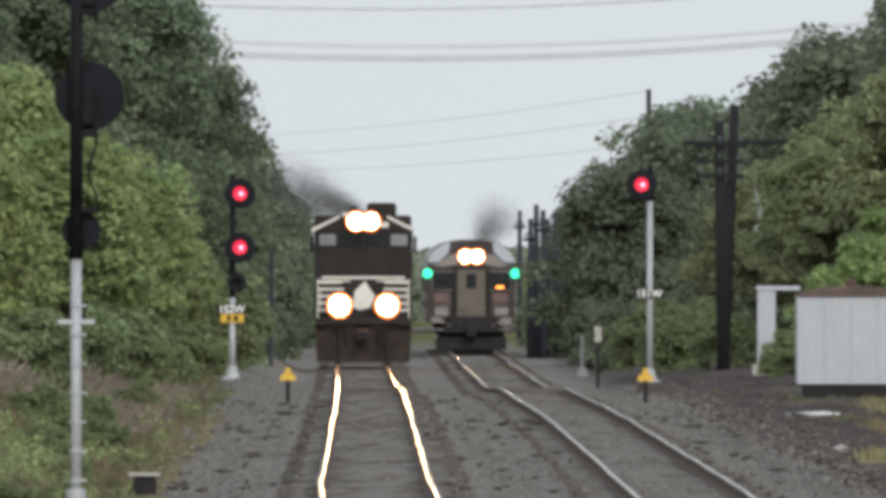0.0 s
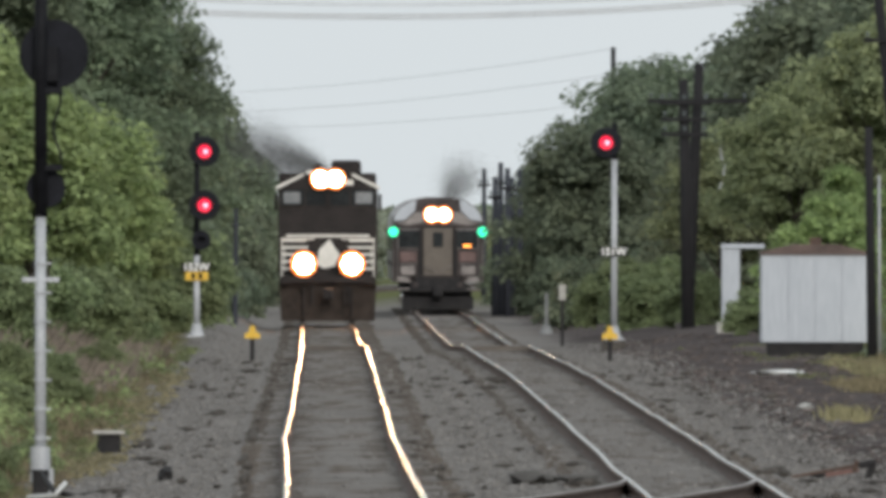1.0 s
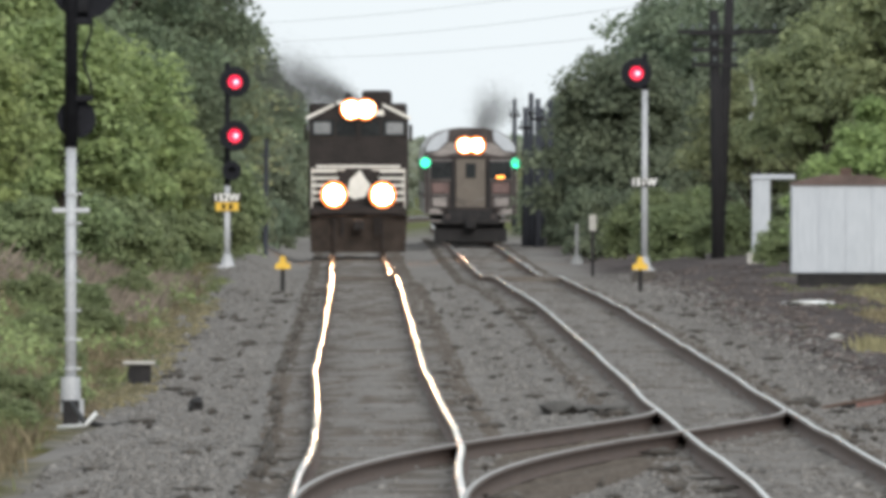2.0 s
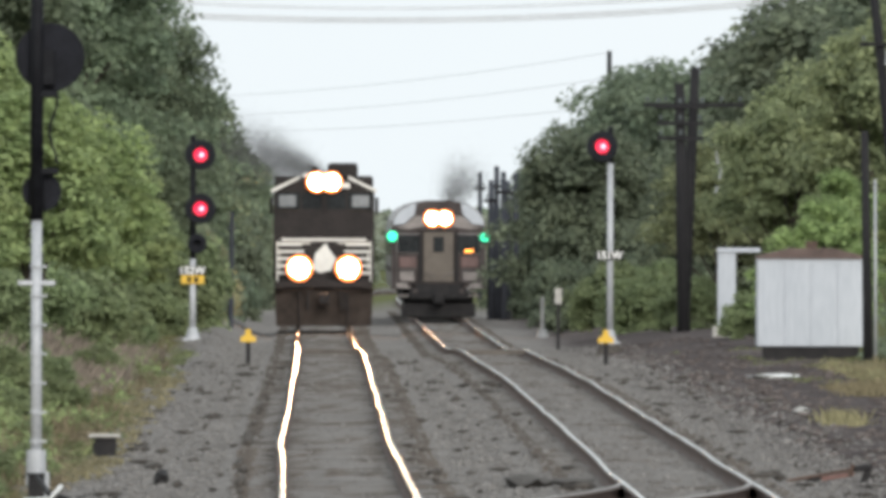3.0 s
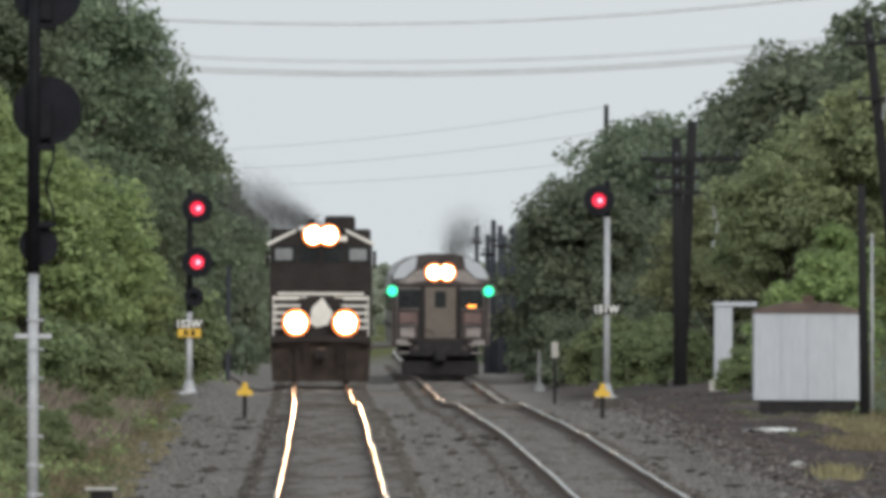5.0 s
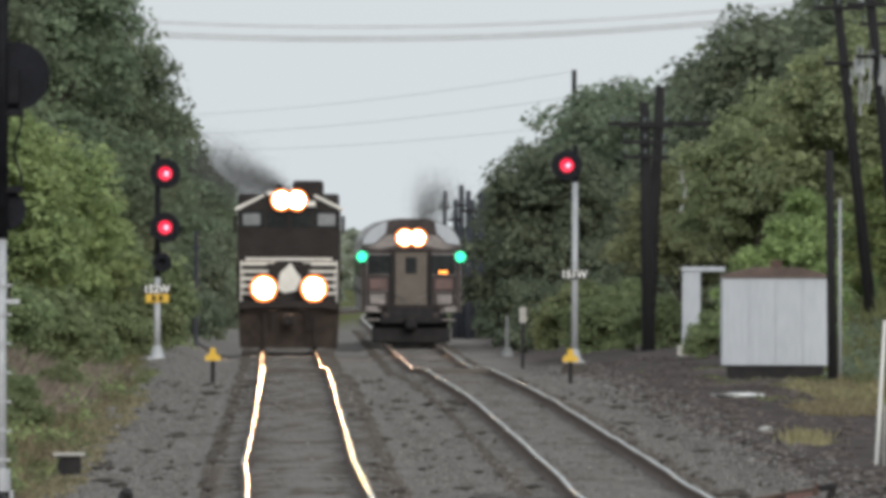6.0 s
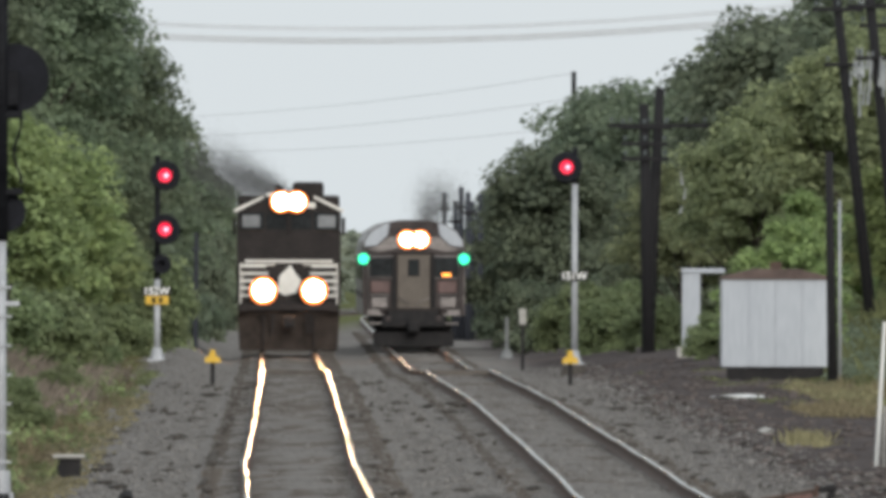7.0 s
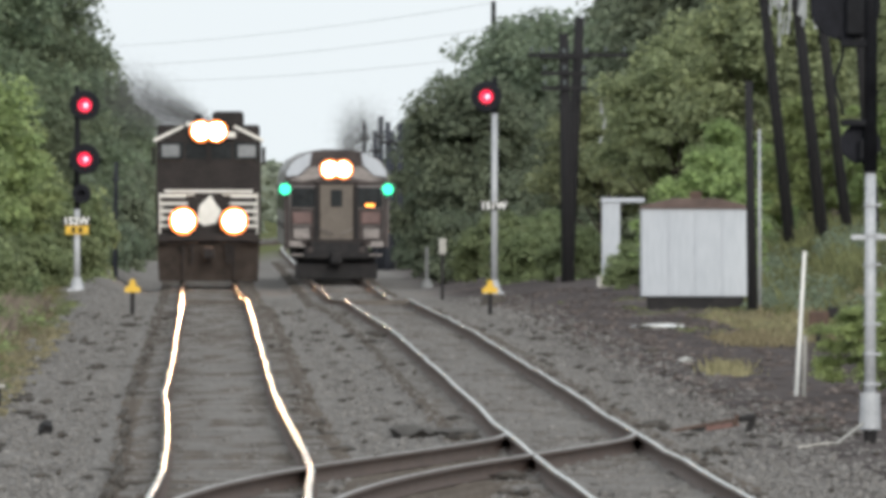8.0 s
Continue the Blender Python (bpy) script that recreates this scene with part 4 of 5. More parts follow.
PALE = shade("bleached_plastic", (0.25, 0.27, 0.28), (0.50, 0.52, 0.53), rough=0.6, scale=4, bump=0.1)
OLD = "weathered black wooden line pole with crossarms"
pole(9.96, 850, 6.78, -0.14, ((6.15, 1.35), (5.7, 1.25), (5.3, 1.25)), OLD, 0.162)
hanging(pole(9.94, 851, 7.22, 0.32, ((6.2, 2.7),), OLD, 0.157), 0.66, 4.2, 3, 74, 0.4)
pole(12.44, 709, 5.3, -0.10, (), "slim dark post beside the shed", 0.105)
pole(12.60, 709, 4.2, -0.02, (), "slim grey conduit beside the shed", 0.035, None, MAST_WHITE)
LEANING = "leaning dark wooden line pole with pale cable ends"
hanging(pole(15.02, 800, 8.6, -0.95, ((8.0, 1.3), (6.6, 1.0)), LEANING, 0.14), -0.10, 6.3, 16, 71)
hanging(pole(15.72, 795, 8.4, -0.92, ((7.8, 1.2), (6.5, 1.0)), LEANING, 0.15), -0.45, 6.1, 18, 72)
pole(16.45, 800, 8.2, -1.0, ((7.2, 1.8),), "leaning dark wooden line pole", 0.13)
hanging(pole(16.9, 790, 8.5, -0.6, ((7.4, 1.8), (6.2, 1.2)), LEANING, 0.14), -0.3, 5.8, 9, 73)
pole(10.5, 1130, 9.5, 0.05, ((8.4, 0.6),), "tall thin pole rising above the trees", 0.105)
for x, y, h in ((7.0, 1330, 5.5), (6.11, 1090, 4.9), (6.33, 1094, 5.4), (6.53, 1088, 5.2), (6.72, 1096, 4.9), (6.98, 1092, 5.15)):
    pole(x, y, h, 0.0, ((h - 0.7, 0.5),), "distant dark line pole beyond the train", 0.11, None, FAR_POLE)


def wire(name, a, b, sag, r, label):
    f = np.linspace(0, 1, 41)[:, None]
    path = np.array(a) * (1 - f) + np.array(b) * f
    path[:, 2:] -= sag * 4 * f * (1 - f)
    ring = [(r * math.cos(k * math.pi / 4), r * math.sin(k * math.pi / 4)) for k in range(8)]
    return tagged(sweep(name, path, ring, WIRE, None), label, "wire", group="overhead wires")


for x, y in ((-25, 1250), (35, 1250)):
    g = float(ground_z(x, y))
    pole(x, y, 17.2 - g, 0.0, ((13.2 - g, 2.4), (15.0 - g, 2.0), (16.6 - g, 2.0)), "tall dark wooden pole carrying the crossing cables", 0.2)
def bundle(za, zb, spread, n, r, label):
    """A crossing cable split into thin strands, to imitate one pale band blurred by haze."""
    for k in range(n):
        off = spread * (k / max(1, n - 1) - 0.5)
        wire("overhead_wire", (-25, 1249.8 + 0.05 * k, za + off), (35, 1249.8 + 0.05 * k, zb + off), 2.75 + 0.3 * off, r, label)


bundle(13.02, 14.04, 0.30, 6, 0.017, "strand of the lowest cable above the tracks, split to look hazy")
bundle(13.55, 14.45, 0.16, 3, 0.017, "thin strand of a cable above the tracks, split to look hazy")
bundle(14.75, 16.3, 0.12, 3, 0.024, "dark sagging cable crossing above the tracks")
bundle(16.3, 17.0, 0.12, 3, 0.020, "high sagging cable crossing above the tracks")
for za, zb in ((8.9, 8.6), (8.0, 7.7), (7.0, 7.0)):
    wire("thin_wire", (10.55, 1130, za), (-6, 1500, zb), 0.3, 0.009, "thin pale wire sagging towards the far poles")


# ---- small things on the ground ----
def lump(name, label, category, x, y, size, material, seed, lift=0.0):
    rng = np.random.default_rng(seed)
    bm = bmesh.new()
    bmesh.ops.create_icosphere(bm, subdivisions=2, radius=0.5)
    for v in bm.verts:
        v.co *= 1 + rng.normal(0, 0.14)
        v.co.x *= size[0]
        v.co.y *= size[1]
        v.co.z *= size[2]
    ob = part(name, bm, material)
    ob.matrix_basis = pose(x, y, float(ground_z(x, y)) + size[2] * 0.3 + lift)
    return tagged(ob, label, category)


def handhole(x, y):
    z0 = float(ground_z(x, y)) + 0.10
    s = thing("cable_box", "low concrete cable box with a pale lid", "cable box", x, y, z0)
    part("box", box(bmesh.new(), (0, 0, 0.04), (0.34, 0.5, 0.32), 0.02), DARK_METAL, s)
    part("lid", box(bmesh.new(), (0, 0, 0.22), (0.46, 0.7, 0.05), 0.02), CONCRETE, s, "pale concrete lid")


handhole(-2.95, 448)
lump("debris_sheet", "flat white scrap lying on the dirt", "debris", 9.5, 646, (1.15, 3.0, 0.10), SIGN_WHITE, 51)
lump("debris_sheet", "pale grey scrap lying on the dirt", "debris", 8.2, 532, (0.32, 1.3, 0.14), CONCRETE, 52)
lump("dark_debris", "dark heap of old ties and stone between tracks", "debris", 2.7, 395, (0.62, 3.0, 0.22), CLOD_AND_SHADE, 53)
lump("dark_debris", "dark flat scrap on the ballast", "debris", 3.2, 390, (0.5, 2.0, 0.10), CLOD_AND_SHADE, 54)
lump("rock", "dark rock on the ballast shoulder", "rock", -1.9, 398, (0.18, 0.4, 0.22), DARK_METAL, 55)


def switch_stand(x, y):
    z0 = float(ground_z(x, y))
    s = thing("switch_rod", "dark switch bracket with rusty rods beside the track", "switch gear", x, y, z0)
    bm = box(bmesh.new(), (0.12, 0, 0.20), (0.22, 0.3, 0.08), 0.02, (0, -10, 0))
    box(bm, (0.16, 0, 0.10), (0.09, 0.25, 0.22), 0.02, (0, 20, 0))
    part("bracket", bm, DARK_METAL, s)
    part("rod", rod(bmesh.new(), (-0.85, 0, 0.03), (0.1, 0, 0.2), 0.022), RUST, s)
    part("rod", rod(bmesh.new(), (-0.6, 0.2, 0.03), (0.0, 0.2, 0.13), 0.02), DARK_METAL, s)
    part("plate", box(bmesh.new(), (-0.2, 0.05, 0.09), (0.42, 0.25, 0.05), 0.01, (0, -9, 0)), shade("red_rust", (0.14, 0.07, 0.06), (0.25, 0.14, 0.12), 0.8, 4), s)
    part("lug", box(bmesh.new(), (-0.03, 0, 0.17), (0.06, 0.2, 0.16), 0.01, (0, 15, 0)), RUST, s)


switch_stand(6.87, 402)
box_thing = thing("relay_box", "rusty brown relay box among the weeds", "relay box", 11.27, 574, float(ground_z(11.27, 574)))
part("body", box(bmesh.new(), (0, 0, 0.5), (0.36, 0.4, 0.36), 0.03), RUST, box_thing)
part("post", box(bmesh.new(), (0, 0, 0.18), (0.1, 0.1, 0.4), 0.01), DARK_METAL, box_thing)
part("cap", box(bmesh.new(), (0.26, 0.1, 0.66), (0.2, 0.2, 0.2), 0.03), DARK_METAL, box_thing)


def hose(points, r, material, label):
    tagged(tube("ground_cable", points, r, material), label, "cable")


jz = float(ground_z(-3.36, 388))
jb = thing("junction_box", "dark squat junction box at the mast's foot", "junction box", -3.36, 388, jz)
part("case", box(bmesh.new(), (0, 0, 0.15), (0.26, 0.3, 0.34), 0.02), DARK_METAL, jb)
part("lid", box(bmesh.new(), (0, 0, 0.33), (0.30, 0.34, 0.03), 0.01), DARK_METAL, jb)
part("conduit", rod(bmesh.new(), (0.10, -0.16, 0.0), (0.10, -0.16, 0.36), 0.03, seg=8), MAST_WHITE, jb, "pale conduit")
gz = float(ground_z(-3.2, 385))
hose([(-3.35, 385, gz + 0.3), (-3.2, 384, gz + 0.1), (-2.9, 381, gz + 0.06), (-2.5, 383, gz + 0.1)], 0.035, DARK_METAL, "dark cable on the ground by the mast")
hose([(-3.5, 384, gz + 0.02), (-3.15, 380, gz + 0.08), (-3.05, 383, gz + 0.2)], 0.03, SIGN_WHITE, "pale hose on the ground by the mast")
gz = float(ground_z(7.8, 378))
hose([(7.1, 374, gz + 0.03), (7.45, 374, gz + 0.08), (7.6, 376, gz + 0.06), (7.95, 378, gz + 0.28)], 0.018, CONCRETE, "pale cable on the ground by the mast")
for c in (left_x, right_x):
    y = 728
    ob = part("crossing_plank", box(bmesh.new(), (float(c(y)), y, float(rail_z(y)) - 0.05), (1.36, 0.5, 0.12), 0.01), TIMBER)
    tagged(ob, "dark timber plank between the rails", "plank")


def clods():
    """Dark bits of old tie, clods and flat scrap strewn over the ballast, with shadow strips beside one track."""
    rng = np.random.default_rng(77)
    n = 520
    y = 290 + 430 * rng.random(n) ** 1.5
    x = rng.uniform(-3.2, 8.2, n)
    keep = (np.abs(x - left_x(y)) > 0.95) & (np.abs(x - right_x(y)) > 0.95)
    x, y = x[keep], y[keep]
    # long dark strips that stand in for the shadow along the left tie ends
    ends = 300 + 260 * rng.random(26) ** 1.3
    x, y = np.concatenate([x, left_x(ends) - 1.27 + rng.normal(0, 0.03, 26)]), np.concatenate([y, ends])
    n = len(x)
    size = np.stack([0.04 + 0.22 * rng.random(n) ** 2.5, rng.uniform(0.08, 0.4, n), 0.02 + 0.06 * rng.random(n) ** 2], 1)
    size[rng.random(n) < 0.06] *= 1.5
    size[-26:] = np.stack([rng.uniform(0.04, 0.09, 26), rng.uniform(2, 6, 26), rng.uniform(0.05, 0.09, 26)], 1)
    base = np.array([(1, 0, 0), (-1, 0, 0), (0, 1, 0), (0, -1, 0), (0.3, 0.2, 1), (0, 0, -1)], float)
    v = base[None] * size[:, None, :] * rng.uniform(0.6, 1.3, (n, 6, 1)) + np.stack([x, y, ground_z(x, y) + 0.04], 1)[:, None, :]
    tri = np.array([(0, 2, 4), (2, 1, 4), (1, 3, 4), (3, 0, 4), (2, 0, 5), (1, 2, 5), (3, 1, 5), (0, 3, 5)])
    f = (tri[None] + 6 * np.arange(n)[:, None, None]).reshape(-1, 3)
    return tagged(soup("clods_and_tie_shade", v.reshape(-1, 3), f, CLOD_AND_SHADE), "dark clods and tie fragments strewn on the ballast, with tie-end shadow strips", "debris", kind="stuff")


clods()


def dirt_lumps():
    """Crumbs of brown dirt and small stone on the open ground by the shed."""
    rng = np.random.default_rng(78)
    n = 5200
    y = 400 + 420 * rng.random(n) ** 1.2
    x = rng.uniform(7.2, 12.6, n)
    keep = np.array([noise.noise(Vector((a * 0.9, b * 0.06, 4.2))) > rng.uniform(-0.5, 0.35) for a, b in zip(x, y)])
    x, y = x[keep], y[keep]
    n = len(x)
    size = np.stack([0.03 + 0.13 * rng.random(n) ** 2, rng.uniform(0.06, 0.5, n), 0.012 + 0.035 * rng.random(n) ** 2], 1)
    base = np.array([(1, 0, 0), (-1, 0, 0), (0, 1, 0), (0, -1, 0), (0.3, 0.2, 1), (0, 0, -1)], float)
    v = base[None] * size[:, None, :] * rng.uniform(0.6, 1.3, (n, 6, 1)) + np.stack([x, y, ground_z(x, y) + 0.01], 1)[:, None, :]
    tri = np.array([(0, 2, 4), (2, 1, 4), (1, 3, 4), (3, 0, 4), (2, 0, 5), (1, 2, 5), (3, 1, 5), (0, 3, 5)])
    f = (tri[None] + 6 * np.arange(n)[:, None, None]).reshape(-1, 3)
    return tagged(soup("dirt_lumps", v.reshape(-1, 3), f, DIRT), "brown dirt crumbs on the open ground", "dirt", kind="stuff")


dirt_lumps()


# ---- the trains ----
def flat_disc(x, y, z, r, seg=24):
    bm = bmesh.new()
    bm.faces.new([bm.verts.new((x + r * math.cos(a), y, z + r * math.sin(a))) for a in (2 * math.pi * k / seg for k in range(seg))])
    return bm


def lamp(parent, x, y, z, r, name="headlight", core=None):
    """A sealed lamp: housing, bright lens, and a glowing ring that stands for glare."""
    h = part(name, rod(bmesh.new(), (x, y + 0.2, z), (x, y, z), r * 1.45, r * 1.6, 24), DARK_METAL, parent)
    part("glare_bowl", flat_disc(x, y - 0.012, z, r * 1.55), LAMP_GLARE, h, "warm reflector widened to stand for orange glare")
    part("lens", flat_disc(x, y - 0.024, z, r * 1.08), core or LAMP_CORE, h, "blinding white lens")
    return h


def wheelset(parent, y):
    bm = rod(bmesh.new(), (-0.82, y, 0.5), (0.82, y, 0.5), 0.08, seg=10)
    for sx in (-0.75, 0.75):
        rod(bm, (sx - 0.07, y, 0.5), (sx + 0.07, y, 0.5), 0.5, seg=24)
    return part("wheelset", bm, DARK_METAL, parent)


def locomotive():
    s = thing("freight_locomotive", "black freight locomotive with white stripes and lit headlights", "locomotive", 0.31, 955, -0.25)
    # snowplough
    bm = prism(bmesh.new(), [(-1.40, 0.05), (1.40, 0.05), (1.46, 1.15), (-1.46, 1.15)], 0.0, 0.5)
    for v in bm.verts:
        if v.co.y < 0.1:
            v.co.y += 0.25 * abs(v.co.x) / 1.4
    plow = part("plough", bm, LOCO_GRIME, s, "grimy dark plough")
    for x in (-0.72, 0.72):
        part("rib", box(bmesh.new(), (x, 0.05, 0.62), (0.05, 0.1, 0.9), 0.01), LOCO_BLACK, plow)
    # coupler and hoses
    bm = box(bmesh.new(), (0, -0.25, 0.86), (0.3, 0.5, 0.34), 0.06)
    box(bm, (0.1, -0.5, 0.86), (0.14, 0.2, 0.3), 0.04)
    part("coupler", bm, DARK_METAL, s)
    for x in (-0.45, 0.5, 0.62):
        part("air_hose", rod(bmesh.new(), (x, -0.05, 1.1), (x * 1.05, -0.1, 0.55), 0.03, seg=8), DARK_METAL, s)
    for x in (-1.2, 1.2):
        for k in range(3):
            part("step", box(bmesh.new(), (x, 0.45, 0.45 + 0.33 * k), (0.46, 0.3, 0.04), 0.005), LOCO_GRIME, s)
    part("anticlimber", box(bmesh.new(), (0, 0.35, 1.28), (2.9, 0.7, 0.2), 0.03), LOCO_BLACK, s)
    part("underframe", box(bmesh.new(), (0, 11.2, 1.25), (2.9, 21.6, 0.35), 0.02), LOCO_BLACK, s)
    # nose
    bm = prism(bmesh.new(), [(-1.44, 1.38), (1.44, 1.38), (1.44, 2.42), (1.2, 2.72), (-1.2, 2.72), (-1.44, 2.42)], 0.75, 2.3)
    nose = part("nose", bm, LOCO_BLACK, s)
    for k in range(5):
        z = 1.62 + 0.21 * k
        for sx in (-1, 1):
            w = 0.86 - 0.05 * abs(k - 2)
            part("stripe", box(bmesh.new(), (sx * (1.40 - w / 2), 0.742, z), (w, 0.012, 0.075)), LOCO_WHITE, nose, "white stripe")
    part("top_stripe", box(bmesh.new(), (0, 0.742, 2.60), (2.5, 0.012, 0.07)), LOCO_WHITE, nose, "white stripe")
    bm = prism(bmesh.new(), [(-0.34, 1.75), (-0.12, 1.62), (0.22, 1.7), (0.36, 2.05), (0.2, 2.25), (0.05, 2.5), (-0.1, 2.35), (-0.25, 2.2)], 0.735, 0.745)
    part("emblem", bm, LOCO_WHITE, nose, "plain white emblem shape")
    part("nose_door", box(bmesh.new(), (0.62, 0.735, 2.0), (0.02, 0.02, 1.1)), DARK_METAL, nose)
    for x in (-1.38, 1.38):
        part("handrail", rod(bmesh.new(), (x, 0.15, 1.36), (x, 0.15, 2.55), 0.02, seg=8), LOCO_WHITE, s, "white handrail")
    part("rail_bar", rod(bmesh.new(), (-1.38, 0.15, 2.5), (-0.4, 0.15, 2.5), 0.02, seg=8), LOCO_WHITE, s)
    part("rail_bar", rod(bmesh.new(), (0.4, 0.15, 2.5), (1.38, 0.15, 2.5), 0.02, seg=8), LOCO_WHITE, s)
    # cab
    bm = prism(bmesh.new(), [(-1.49, 1.4), (1.49, 1.4), (1.49, 4.02), (0.8, 4.42), (-0.8, 4.42), (-1.49, 4.02)], 2.25, 5.4)
    cab = part("cab", bm, LOCO_BLACK, s)
    for sx in (-1, 1):
        bm = prism(bmesh.new(), [(sx * 1.40, 3.50), (sx * 0.72, 3.50), (sx * 0.72, 4.0), (sx * 1.40, 3.96)], 2.21, 2.25)
        w = part("windscreen", bm, PANE, cab)
        part("inner_pane", box(bmesh.new(), (sx * 1.08, 2.20, 3.74), (0.5, 0.014, 0.34), 0.004), PALE_PANE, w, "pane with pale sky reflection painted in")
        bm = prism(bmesh.new(), [(sx * 1.56, 3.98), (sx * 0.72, 4.40), (sx * 0.72, 4.48), (sx * 1.56, 4.08)], 2.15, 5.4)
        part("roof_edge", bm, LOCO_WHITE, cab, "pale roof edge")
        part("mirror", box(bmesh.new(), (sx * 1.56, 2.6, 3.6), (0.10, 0.06, 0.5), 0.02), LOCO_BLACK, cab)
    part("centre_post", box(bmesh.new(), (0, 2.22, 3.7), (0.12, 0.05, 0.6), 0.01), LOCO_BLACK, cab)
    for sx in (-1, 1):
        part("centre_pane", prism(bmesh.new(), [(sx * 0.64, 3.52), (sx * 0.08, 3.52), (sx * 0.08, 3.92), (sx * 0.64, 3.96)], 2.23, 2.249), PANE, cab)
        part("window_gasket", box(bmesh.new(), (sx * 1.06, 2.235, 3.47), (0.74, 0.02, 0.05), 0.004), LOCO_GRIME, cab)
        part("grab_iron", rod(bmesh.new(), (sx * 1.3, 0.72, 1.7), (sx * 1.3, 0.72, 2.3), 0.018, seg=6), LOCO_WHITE, nose)
        part("plough_step", box(bmesh.new(), (sx * 1.3, 0.0, 1.18), (0.3, 0.3, 0.05), 0.01), LOCO_BLACK, s)
        part("cut_lever", rod(bmesh.new(), (sx * 0.3, -0.08, 1.15), (sx * 1.35, 0.1, 1.08), 0.018, seg=6), LOCO_GRIME, s)
    part("antenna", box(bmesh.new(), (-0.5, 4.0, 4.5), (0.3, 0.5, 0.12), 0.03), LOCO_WHITE, s)
    part("headlight_box", box(bmesh.new(), (0, 2.15, 4.27), (0.95, 0.22, 0.5), 0.05), LOCO_BLACK, cab)
    part("number_board", box(bmesh.new(), (0.62, 2.03, 4.2), (0.28, 0.02, 0.16), 0.004), LOCO_WHITE, cab)
    for x in (-0.22, 0.22):
        lamp(cab, x, 2.02, 4.30, 0.20)
    for x in (-0.72, 0.72):
        lamp(s, x, 0.0, 1.76, 0.25, "ditch_light")
        part("lamp_stand", box(bmesh.new(), (x, 0.2, 1.46), (0.2, 0.2, 0.2), 0.02), LOCO_BLACK, s)
    # hood behind the cab
    part("hood", box(bmesh.new(), (0, 13.0, 2.85), (1.9, 15.2, 2.9), 0.12), LOCO_BLACK, s)
    part("radiator", box(bmesh.new(), (0, 18.5, 4.2), (2.95, 4.0, 0.6), 0.08), LOCO_BLACK, s)
    part("cooling_unit", box(bmesh.new(), (0.55, 4.6, 4.62), (0.9, 1.2, 0.5), 0.1), LOCO_BLACK, s)
    part("exhaust_stack", box(bmesh.new(), (0, 10, 4.45), (0.6, 1.2, 0.3), 0.05), LOCO_GRIME, s)
    part("horn", rod(bmesh.new(), (-0.3, 5, 4.5), (-0.3, 4.6, 4.7), 0.05, 0.1, 10), DARK_METAL, s)
    part("fuel_tank", box(bmesh.new(), (0, 11, 0.75), (2.6, 6, 0.8), 0.15), LOCO_GRIME, s)
    for y in (3.2, 5.1, 7.0, 15.2, 17.1, 19.0):
        wheelset(s, y)
    for y in (5.1, 17.1):
        part("truck_frame", box(bmesh.new(), (0, y, 0.7), (2.3, 5.0, 0.4), 0.08), LOCO_GRIME, s)
    return s


ROOF = [(-1.52, 0.95), (1.52, 0.95), (1.54, 2.7), (1.48, 3.15), (1.28, 3.48), (0.9, 3.70), (0.4, 3.80), (-0.4, 3.80), (-0.9, 3.70), (-1.28, 3.48), (-1.48, 3.15), (-1.54, 2.7)]


def coach_body(s, y0):
    part("shell", prism(bmesh.new(), ROOF, y0 + 0.25, y0 + 25.6), STAINLESS, s)
    for sx in (-1, 1):
        for k in range(11):
            part("side_window", box(bmesh.new(), (sx * 1.54, y0 + 3.2 + 1.85 * k, 2.35), (0.03, 1.4, 0.7), 0.01), PANE, s)
        part("side_band", box(bmesh.new(), (sx * 1.545, y0 + 13, 1.55), (0.02, 24.5, 0.18), 0.004), CAR_FRONT, s)
    for y in (3.6, 6.1, 19.6, 22.1):
        wheelset(s, y0 + y)
    for y in (4.85, 20.85):
        part("truck_frame", box(bmesh.new(), (0, y0 + y, 0.62), (2.3, 3.4, 0.36), 0.06), DARK_METAL, s)


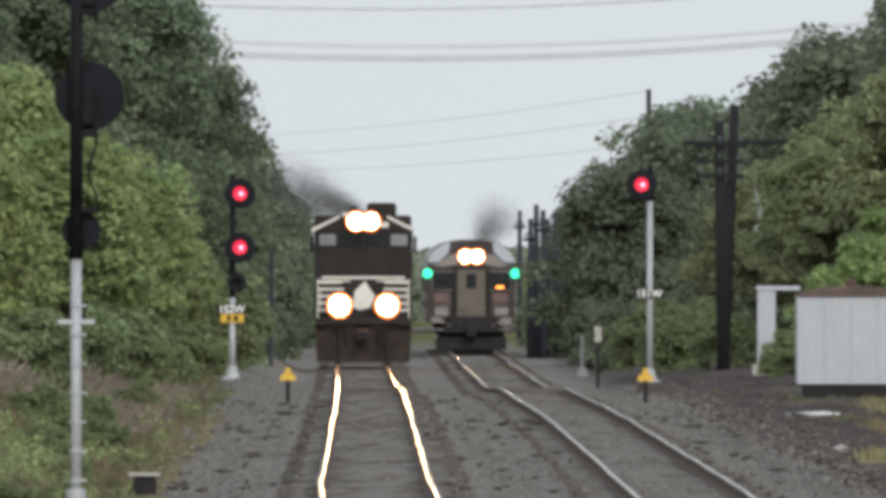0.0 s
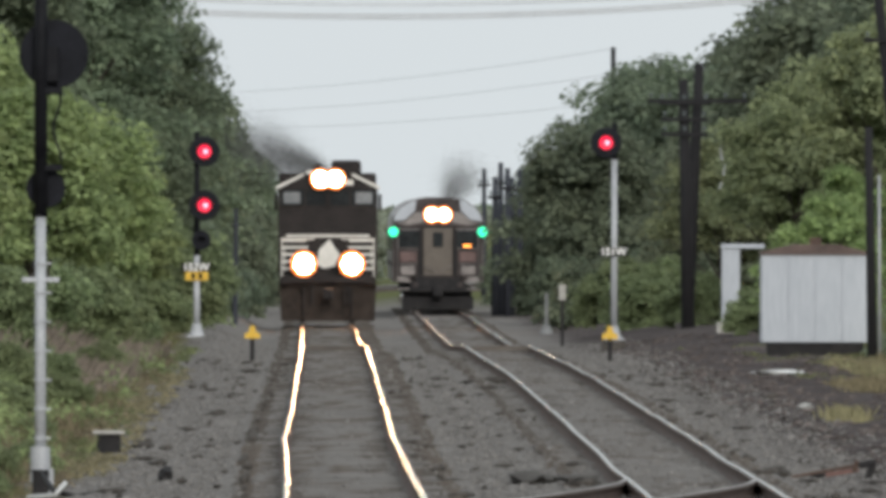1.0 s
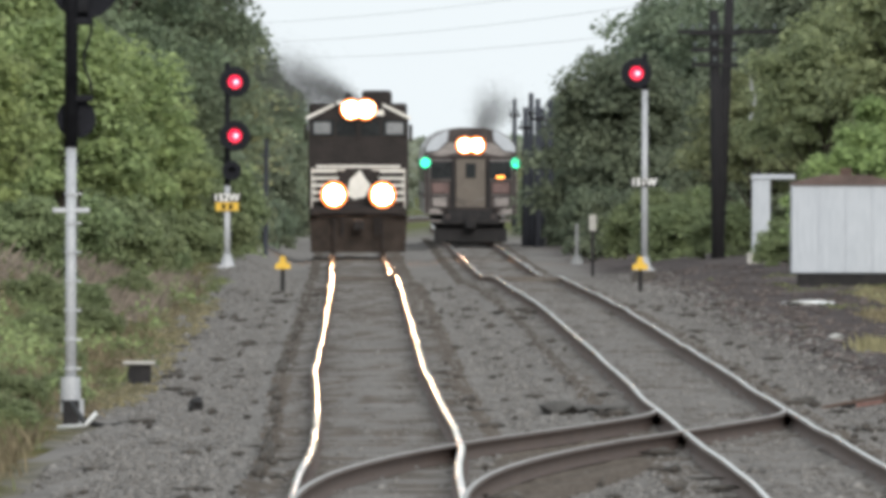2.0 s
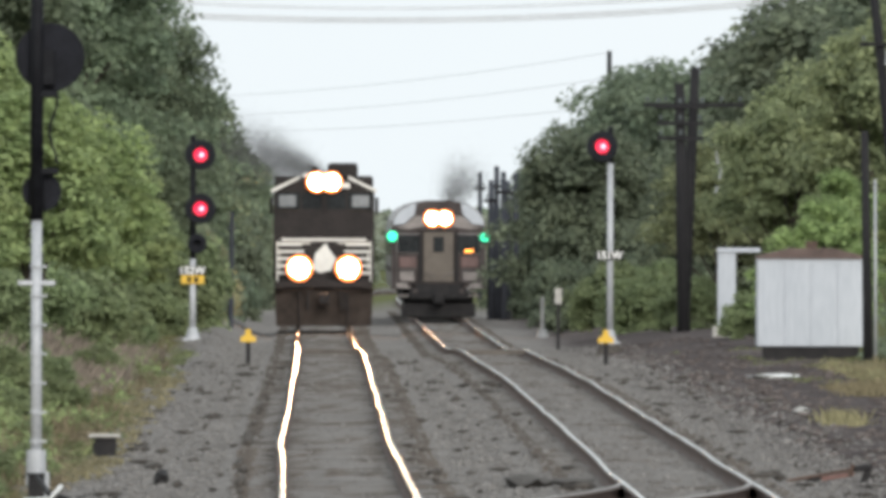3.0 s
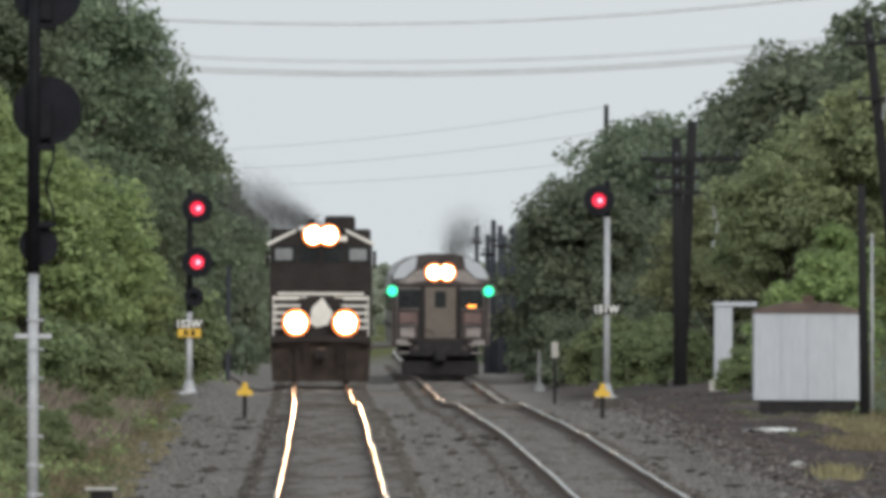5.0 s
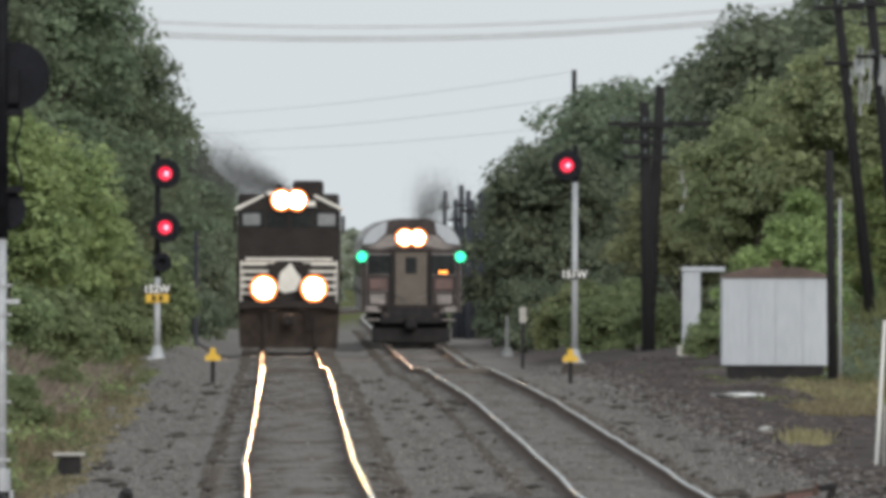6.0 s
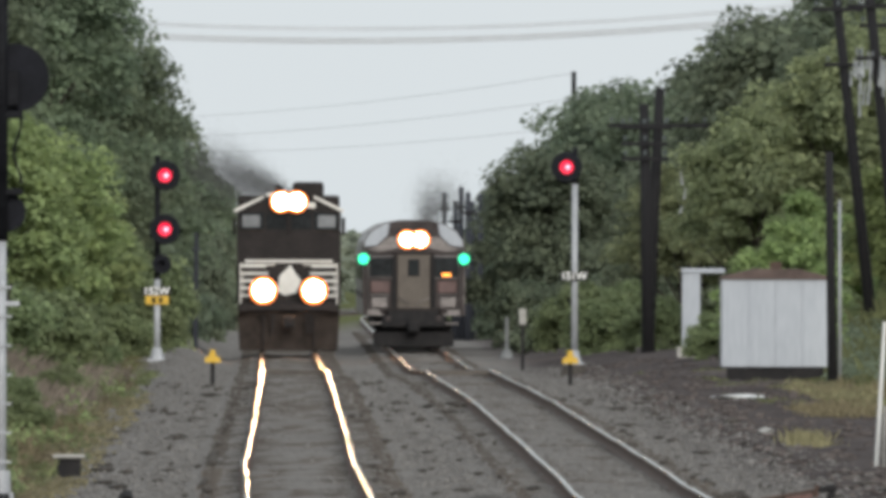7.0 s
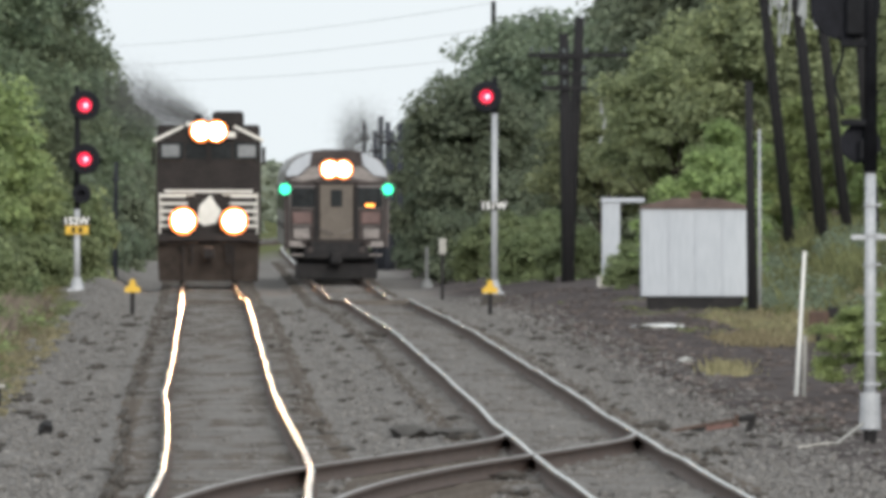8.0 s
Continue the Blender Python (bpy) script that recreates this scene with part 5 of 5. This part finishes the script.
def cab_car():
    s = thing("passenger_cab_car", "stainless passenger train cab car with a brown end door", "train car", 4.05, 1084, -0.25)
    coach_body(s, 0)
    front = part("end_wall", prism(bmesh.new(), [(x * 0.985, z) for x, z in ROOF], 0.0, 0.26), CAR_FRONT, s, "grimy stainless end wall")
    # specular shine of the roof corners round the front, put in as white panels
    for sx in (-1, 1):
        bm = prism(bmesh.new(), [(sx * 1.47, 3.0), (sx * 1.45, 3.18), (sx * 1.26, 3.46), (sx * 0.88, 3.68), (sx * 0.72, 3.70), (sx * 0.78, 3.35), (sx * 1.1, 3.05)], -0.03, 0.0)
        part("corner_highlight", bm, SHED_WHITE, front, "roof corner with its highlight put in as white")
        part("end_window", box(bmesh.new(), (sx * 0.98, -0.02, 2.40), (0.70, 0.05, 0.60), 0.03), PANE, front)
        part("window_frame", box(bmesh.new(), (sx * 0.98, -0.005, 2.40), (0.78, 0.04, 0.68), 0.03), STAINLESS, front)
        part("corner_post", box(bmesh.new(), (sx * 0.58, -0.05, 1.85), (0.13, 0.14, 1.75), 0.03), DARK_METAL, front)
        part("panel", box(bmesh.new(), (sx * 1.0, -0.02, 1.80), (0.56, 0.06, 0.34), 0.03), RED_PANEL, front, "dull red-brown panel")
        part("panel_rim", box(bmesh.new(), (sx * 1.0, -0.04, 1.58), (0.6, 0.05, 0.04), 0.01), STAINLESS, front)
        part("panel", box(bmesh.new(), (sx * 1.02, -0.02, 1.34), (0.5, 0.06, 0.34), 0.03), STAINLESS, front)
        part("grab_rail", rod(bmesh.new(), (sx * 1.36, -0.08, 1.1), (sx * 1.36, -0.08, 2.6), 0.02, seg=8), STAINLESS, front)
        part("step", box(bmesh.new(), (sx * 1.12, 0.0, 0.72), (0.44, 0.3, 0.06), 0.01), STAINLESS, s)
        part("step", box(bmesh.new(), (sx * 1.12, 0.0, 0.98), (0.44, 0.3, 0.06), 0.01), STAINLESS, s)
        m = part("marker_light", box(bmesh.new(), (sx * 1.47, 0.05, 2.62), (0.22, 0.22, 0.34), 0.04), DARK_METAL, s)
        part("lens", rod(bmesh.new(), (sx * 1.5, -0.06, 2.64), (sx * 1.5, -0.09, 2.64), 0.16, seg=16), GREEN_LAMP, m, "lit green lens")
    part("end_door", box(bmesh.new(), (0, -0.03, 1.75), (0.98, 0.08, 2.05), 0.03), CAR_DOOR, front, "brown-grey door")
    part("door_window", box(bmesh.new(), (0, -0.075, 2.38), (0.34, 0.03, 0.5), 0.03), PANE, front)
    part("door_hood", box(bmesh.new(), (0, -0.05, 2.86), (1.3, 0.12, 0.12), 0.03), CAR_FRONT, front)
    part("buffer_beam", box(bmesh.new(), (0, -0.12, 0.78), (1.9, 0.4, 0.36), 0.05), DARK_METAL, s)
    part("diaphragm_plate", box(bmesh.new(), (0, -0.2, 0.98), (1.5, 0.2, 0.22), 0.03), DARK_METAL, s)
    part("coupler", box(bmesh.new(), (0, -0.4, 0.62), (0.36, 0.6, 0.34), 0.06), DARK_METAL, s)
    part("pilot", box(bmesh.new(), (0, 0.1, 0.25), (2.4, 0.2, 0.44), 0.03), DARK_METAL, s)
    for k in range(4):
        part("roof_band", prism(bmesh.new(), [(x * 1.004, z + 0.004) for x, z in ROOF[2:]], 1.0 + 0.55 * k, 1.06 + 0.55 * k), CAR_FRONT, s)
    part("threshold", box(bmesh.new(), (0, -0.12, 1.12), (1.7, 0.2, 0.12), 0.02), LOCO_BLACK, s)
    for sx in (-1, 1):
        part("safety_chain", rod(bmesh.new(), (sx * 0.5, -0.14, 1.5), (sx * 0.1, -0.18, 1.3), 0.015, seg=6), STAINLESS, front)
        part("cable_socket", box(bmesh.new(), (sx * 0.75, -0.3, 0.86), (0.16, 0.1, 0.16), 0.02), CAR_FRONT, s)
        part("lower_panel", box(bmesh.new(), (sx * 1.2, -0.02, 1.04), (0.4, 0.06, 0.18), 0.02), STAINLESS, front)
        part("wiper", rod(bmesh.new(), (sx * 0.8, -0.06, 2.64), (sx * 1.0, -0.06, 2.3), 0.012, seg=6), DARK_METAL, front)
        part("arc_panel", prism(bmesh.new(), [(sx * 0.40, 2.98), (sx * 1.02, 2.86), (sx * 1.36, 2.92), (sx * 1.05, 3.04), (sx * 0.76, 3.30), (sx * 0.5, 3.3)], -0.022, 0.0), STAINLESS, front, "dull stainless arc")
    part("headlight_case", box(bmesh.new(), (0, -0.06, 3.22), (0.86, 0.16, 0.36), 0.06), DARK_METAL, front)
    for x in (-0.2, 0.2):
        lamp(front, x, -0.14, 3.22, 0.18, core=LAMP_WEAK)
    part("amber_light", box(bmesh.new(), (0.98, -0.07, 2.17), (0.26, 0.04, 0.06), 0.01), AMBER_LAMP, front, "lit amber light")
    return s


def coach(y):
    s = thing("passenger_coach", "stainless passenger coach coupled behind the cab car", "train car", 4.05, y, -0.25, group="coaches")
    coach_body(s, 0)
    part("end_wall", prism(bmesh.new(), [(x * 0.985, z) for x, z in ROOF], 0.0, 0.26), CAR_FRONT, s)
    return s


def smoke(name, x, y, z, drift, n, size, seed, label):
    """A thinning plume of fine soot flecks."""
    rng = np.random.default_rng(seed)
    f = rng.random(n) ** 0.8
    puff = rng.normal(0, 1, (40, 3)) * 0.55
    c = puff[rng.integers(0, 40, n)] + rng.normal(0, 0.5, (n, 3))
    c = c * (size * (0.35 + 0.9 * f))[:, None] * np.array([1, 1.5, 0.8]) + f[:, None] * np.array(drift)
    v, q = leaf_quads(rng, c, rng.normal(0, 1, (n, 3)), 0.011)
    ob = soup(name, v, q, SMOKE)
    ob.matrix_basis = pose(x, y, z)
    return tagged(ob, label, "smoke", kind="stuff")


loco = locomotive()
cab_front = cab_car()
coaches = [coach(1084 + 26.2 * k) for k in (1, 2)]
loco_smoke = smoke("exhaust_smoke", 0.1, 967, 4.4, (-2.6, 30, 0.9), 70000, 0.75, 61, "thin dark diesel exhaust drifting over the locomotive")
car_smoke = smoke("exhaust_smoke", 4.75, 1165, 3.5, (0.7, 20, 1.1), 24000, 0.62, 62, "dark exhaust rising behind the passenger train")


def motions():
    """Both trains come towards the eye on their tracks; their smoke comes with them."""
    ts = (0.0, 2.0, 4.0, 6.0, 8.0)
    walk(loco, [(t, pose(0.31, 955 - 7.5 * t, -0.25)) for t in ts])
    walk(loco_smoke, [(t, pose(0.1, 967 - 7.5 * t, 4.3)) for t in ts])
    walk(cab_front, [(t, pose(4.05, 1084 - 20.0 * t, -0.25)) for t in ts])
    for k, c in enumerate(coaches):
        walk(c, [(t, pose(4.05, 1084 + 26.2 * (k + 1) - 20.0 * t, -0.25)) for t in ts])
    walk(car_smoke, [(t, pose(4.75, 1165 - 20.0 * t, 3.5)) for t in ts])


motions()
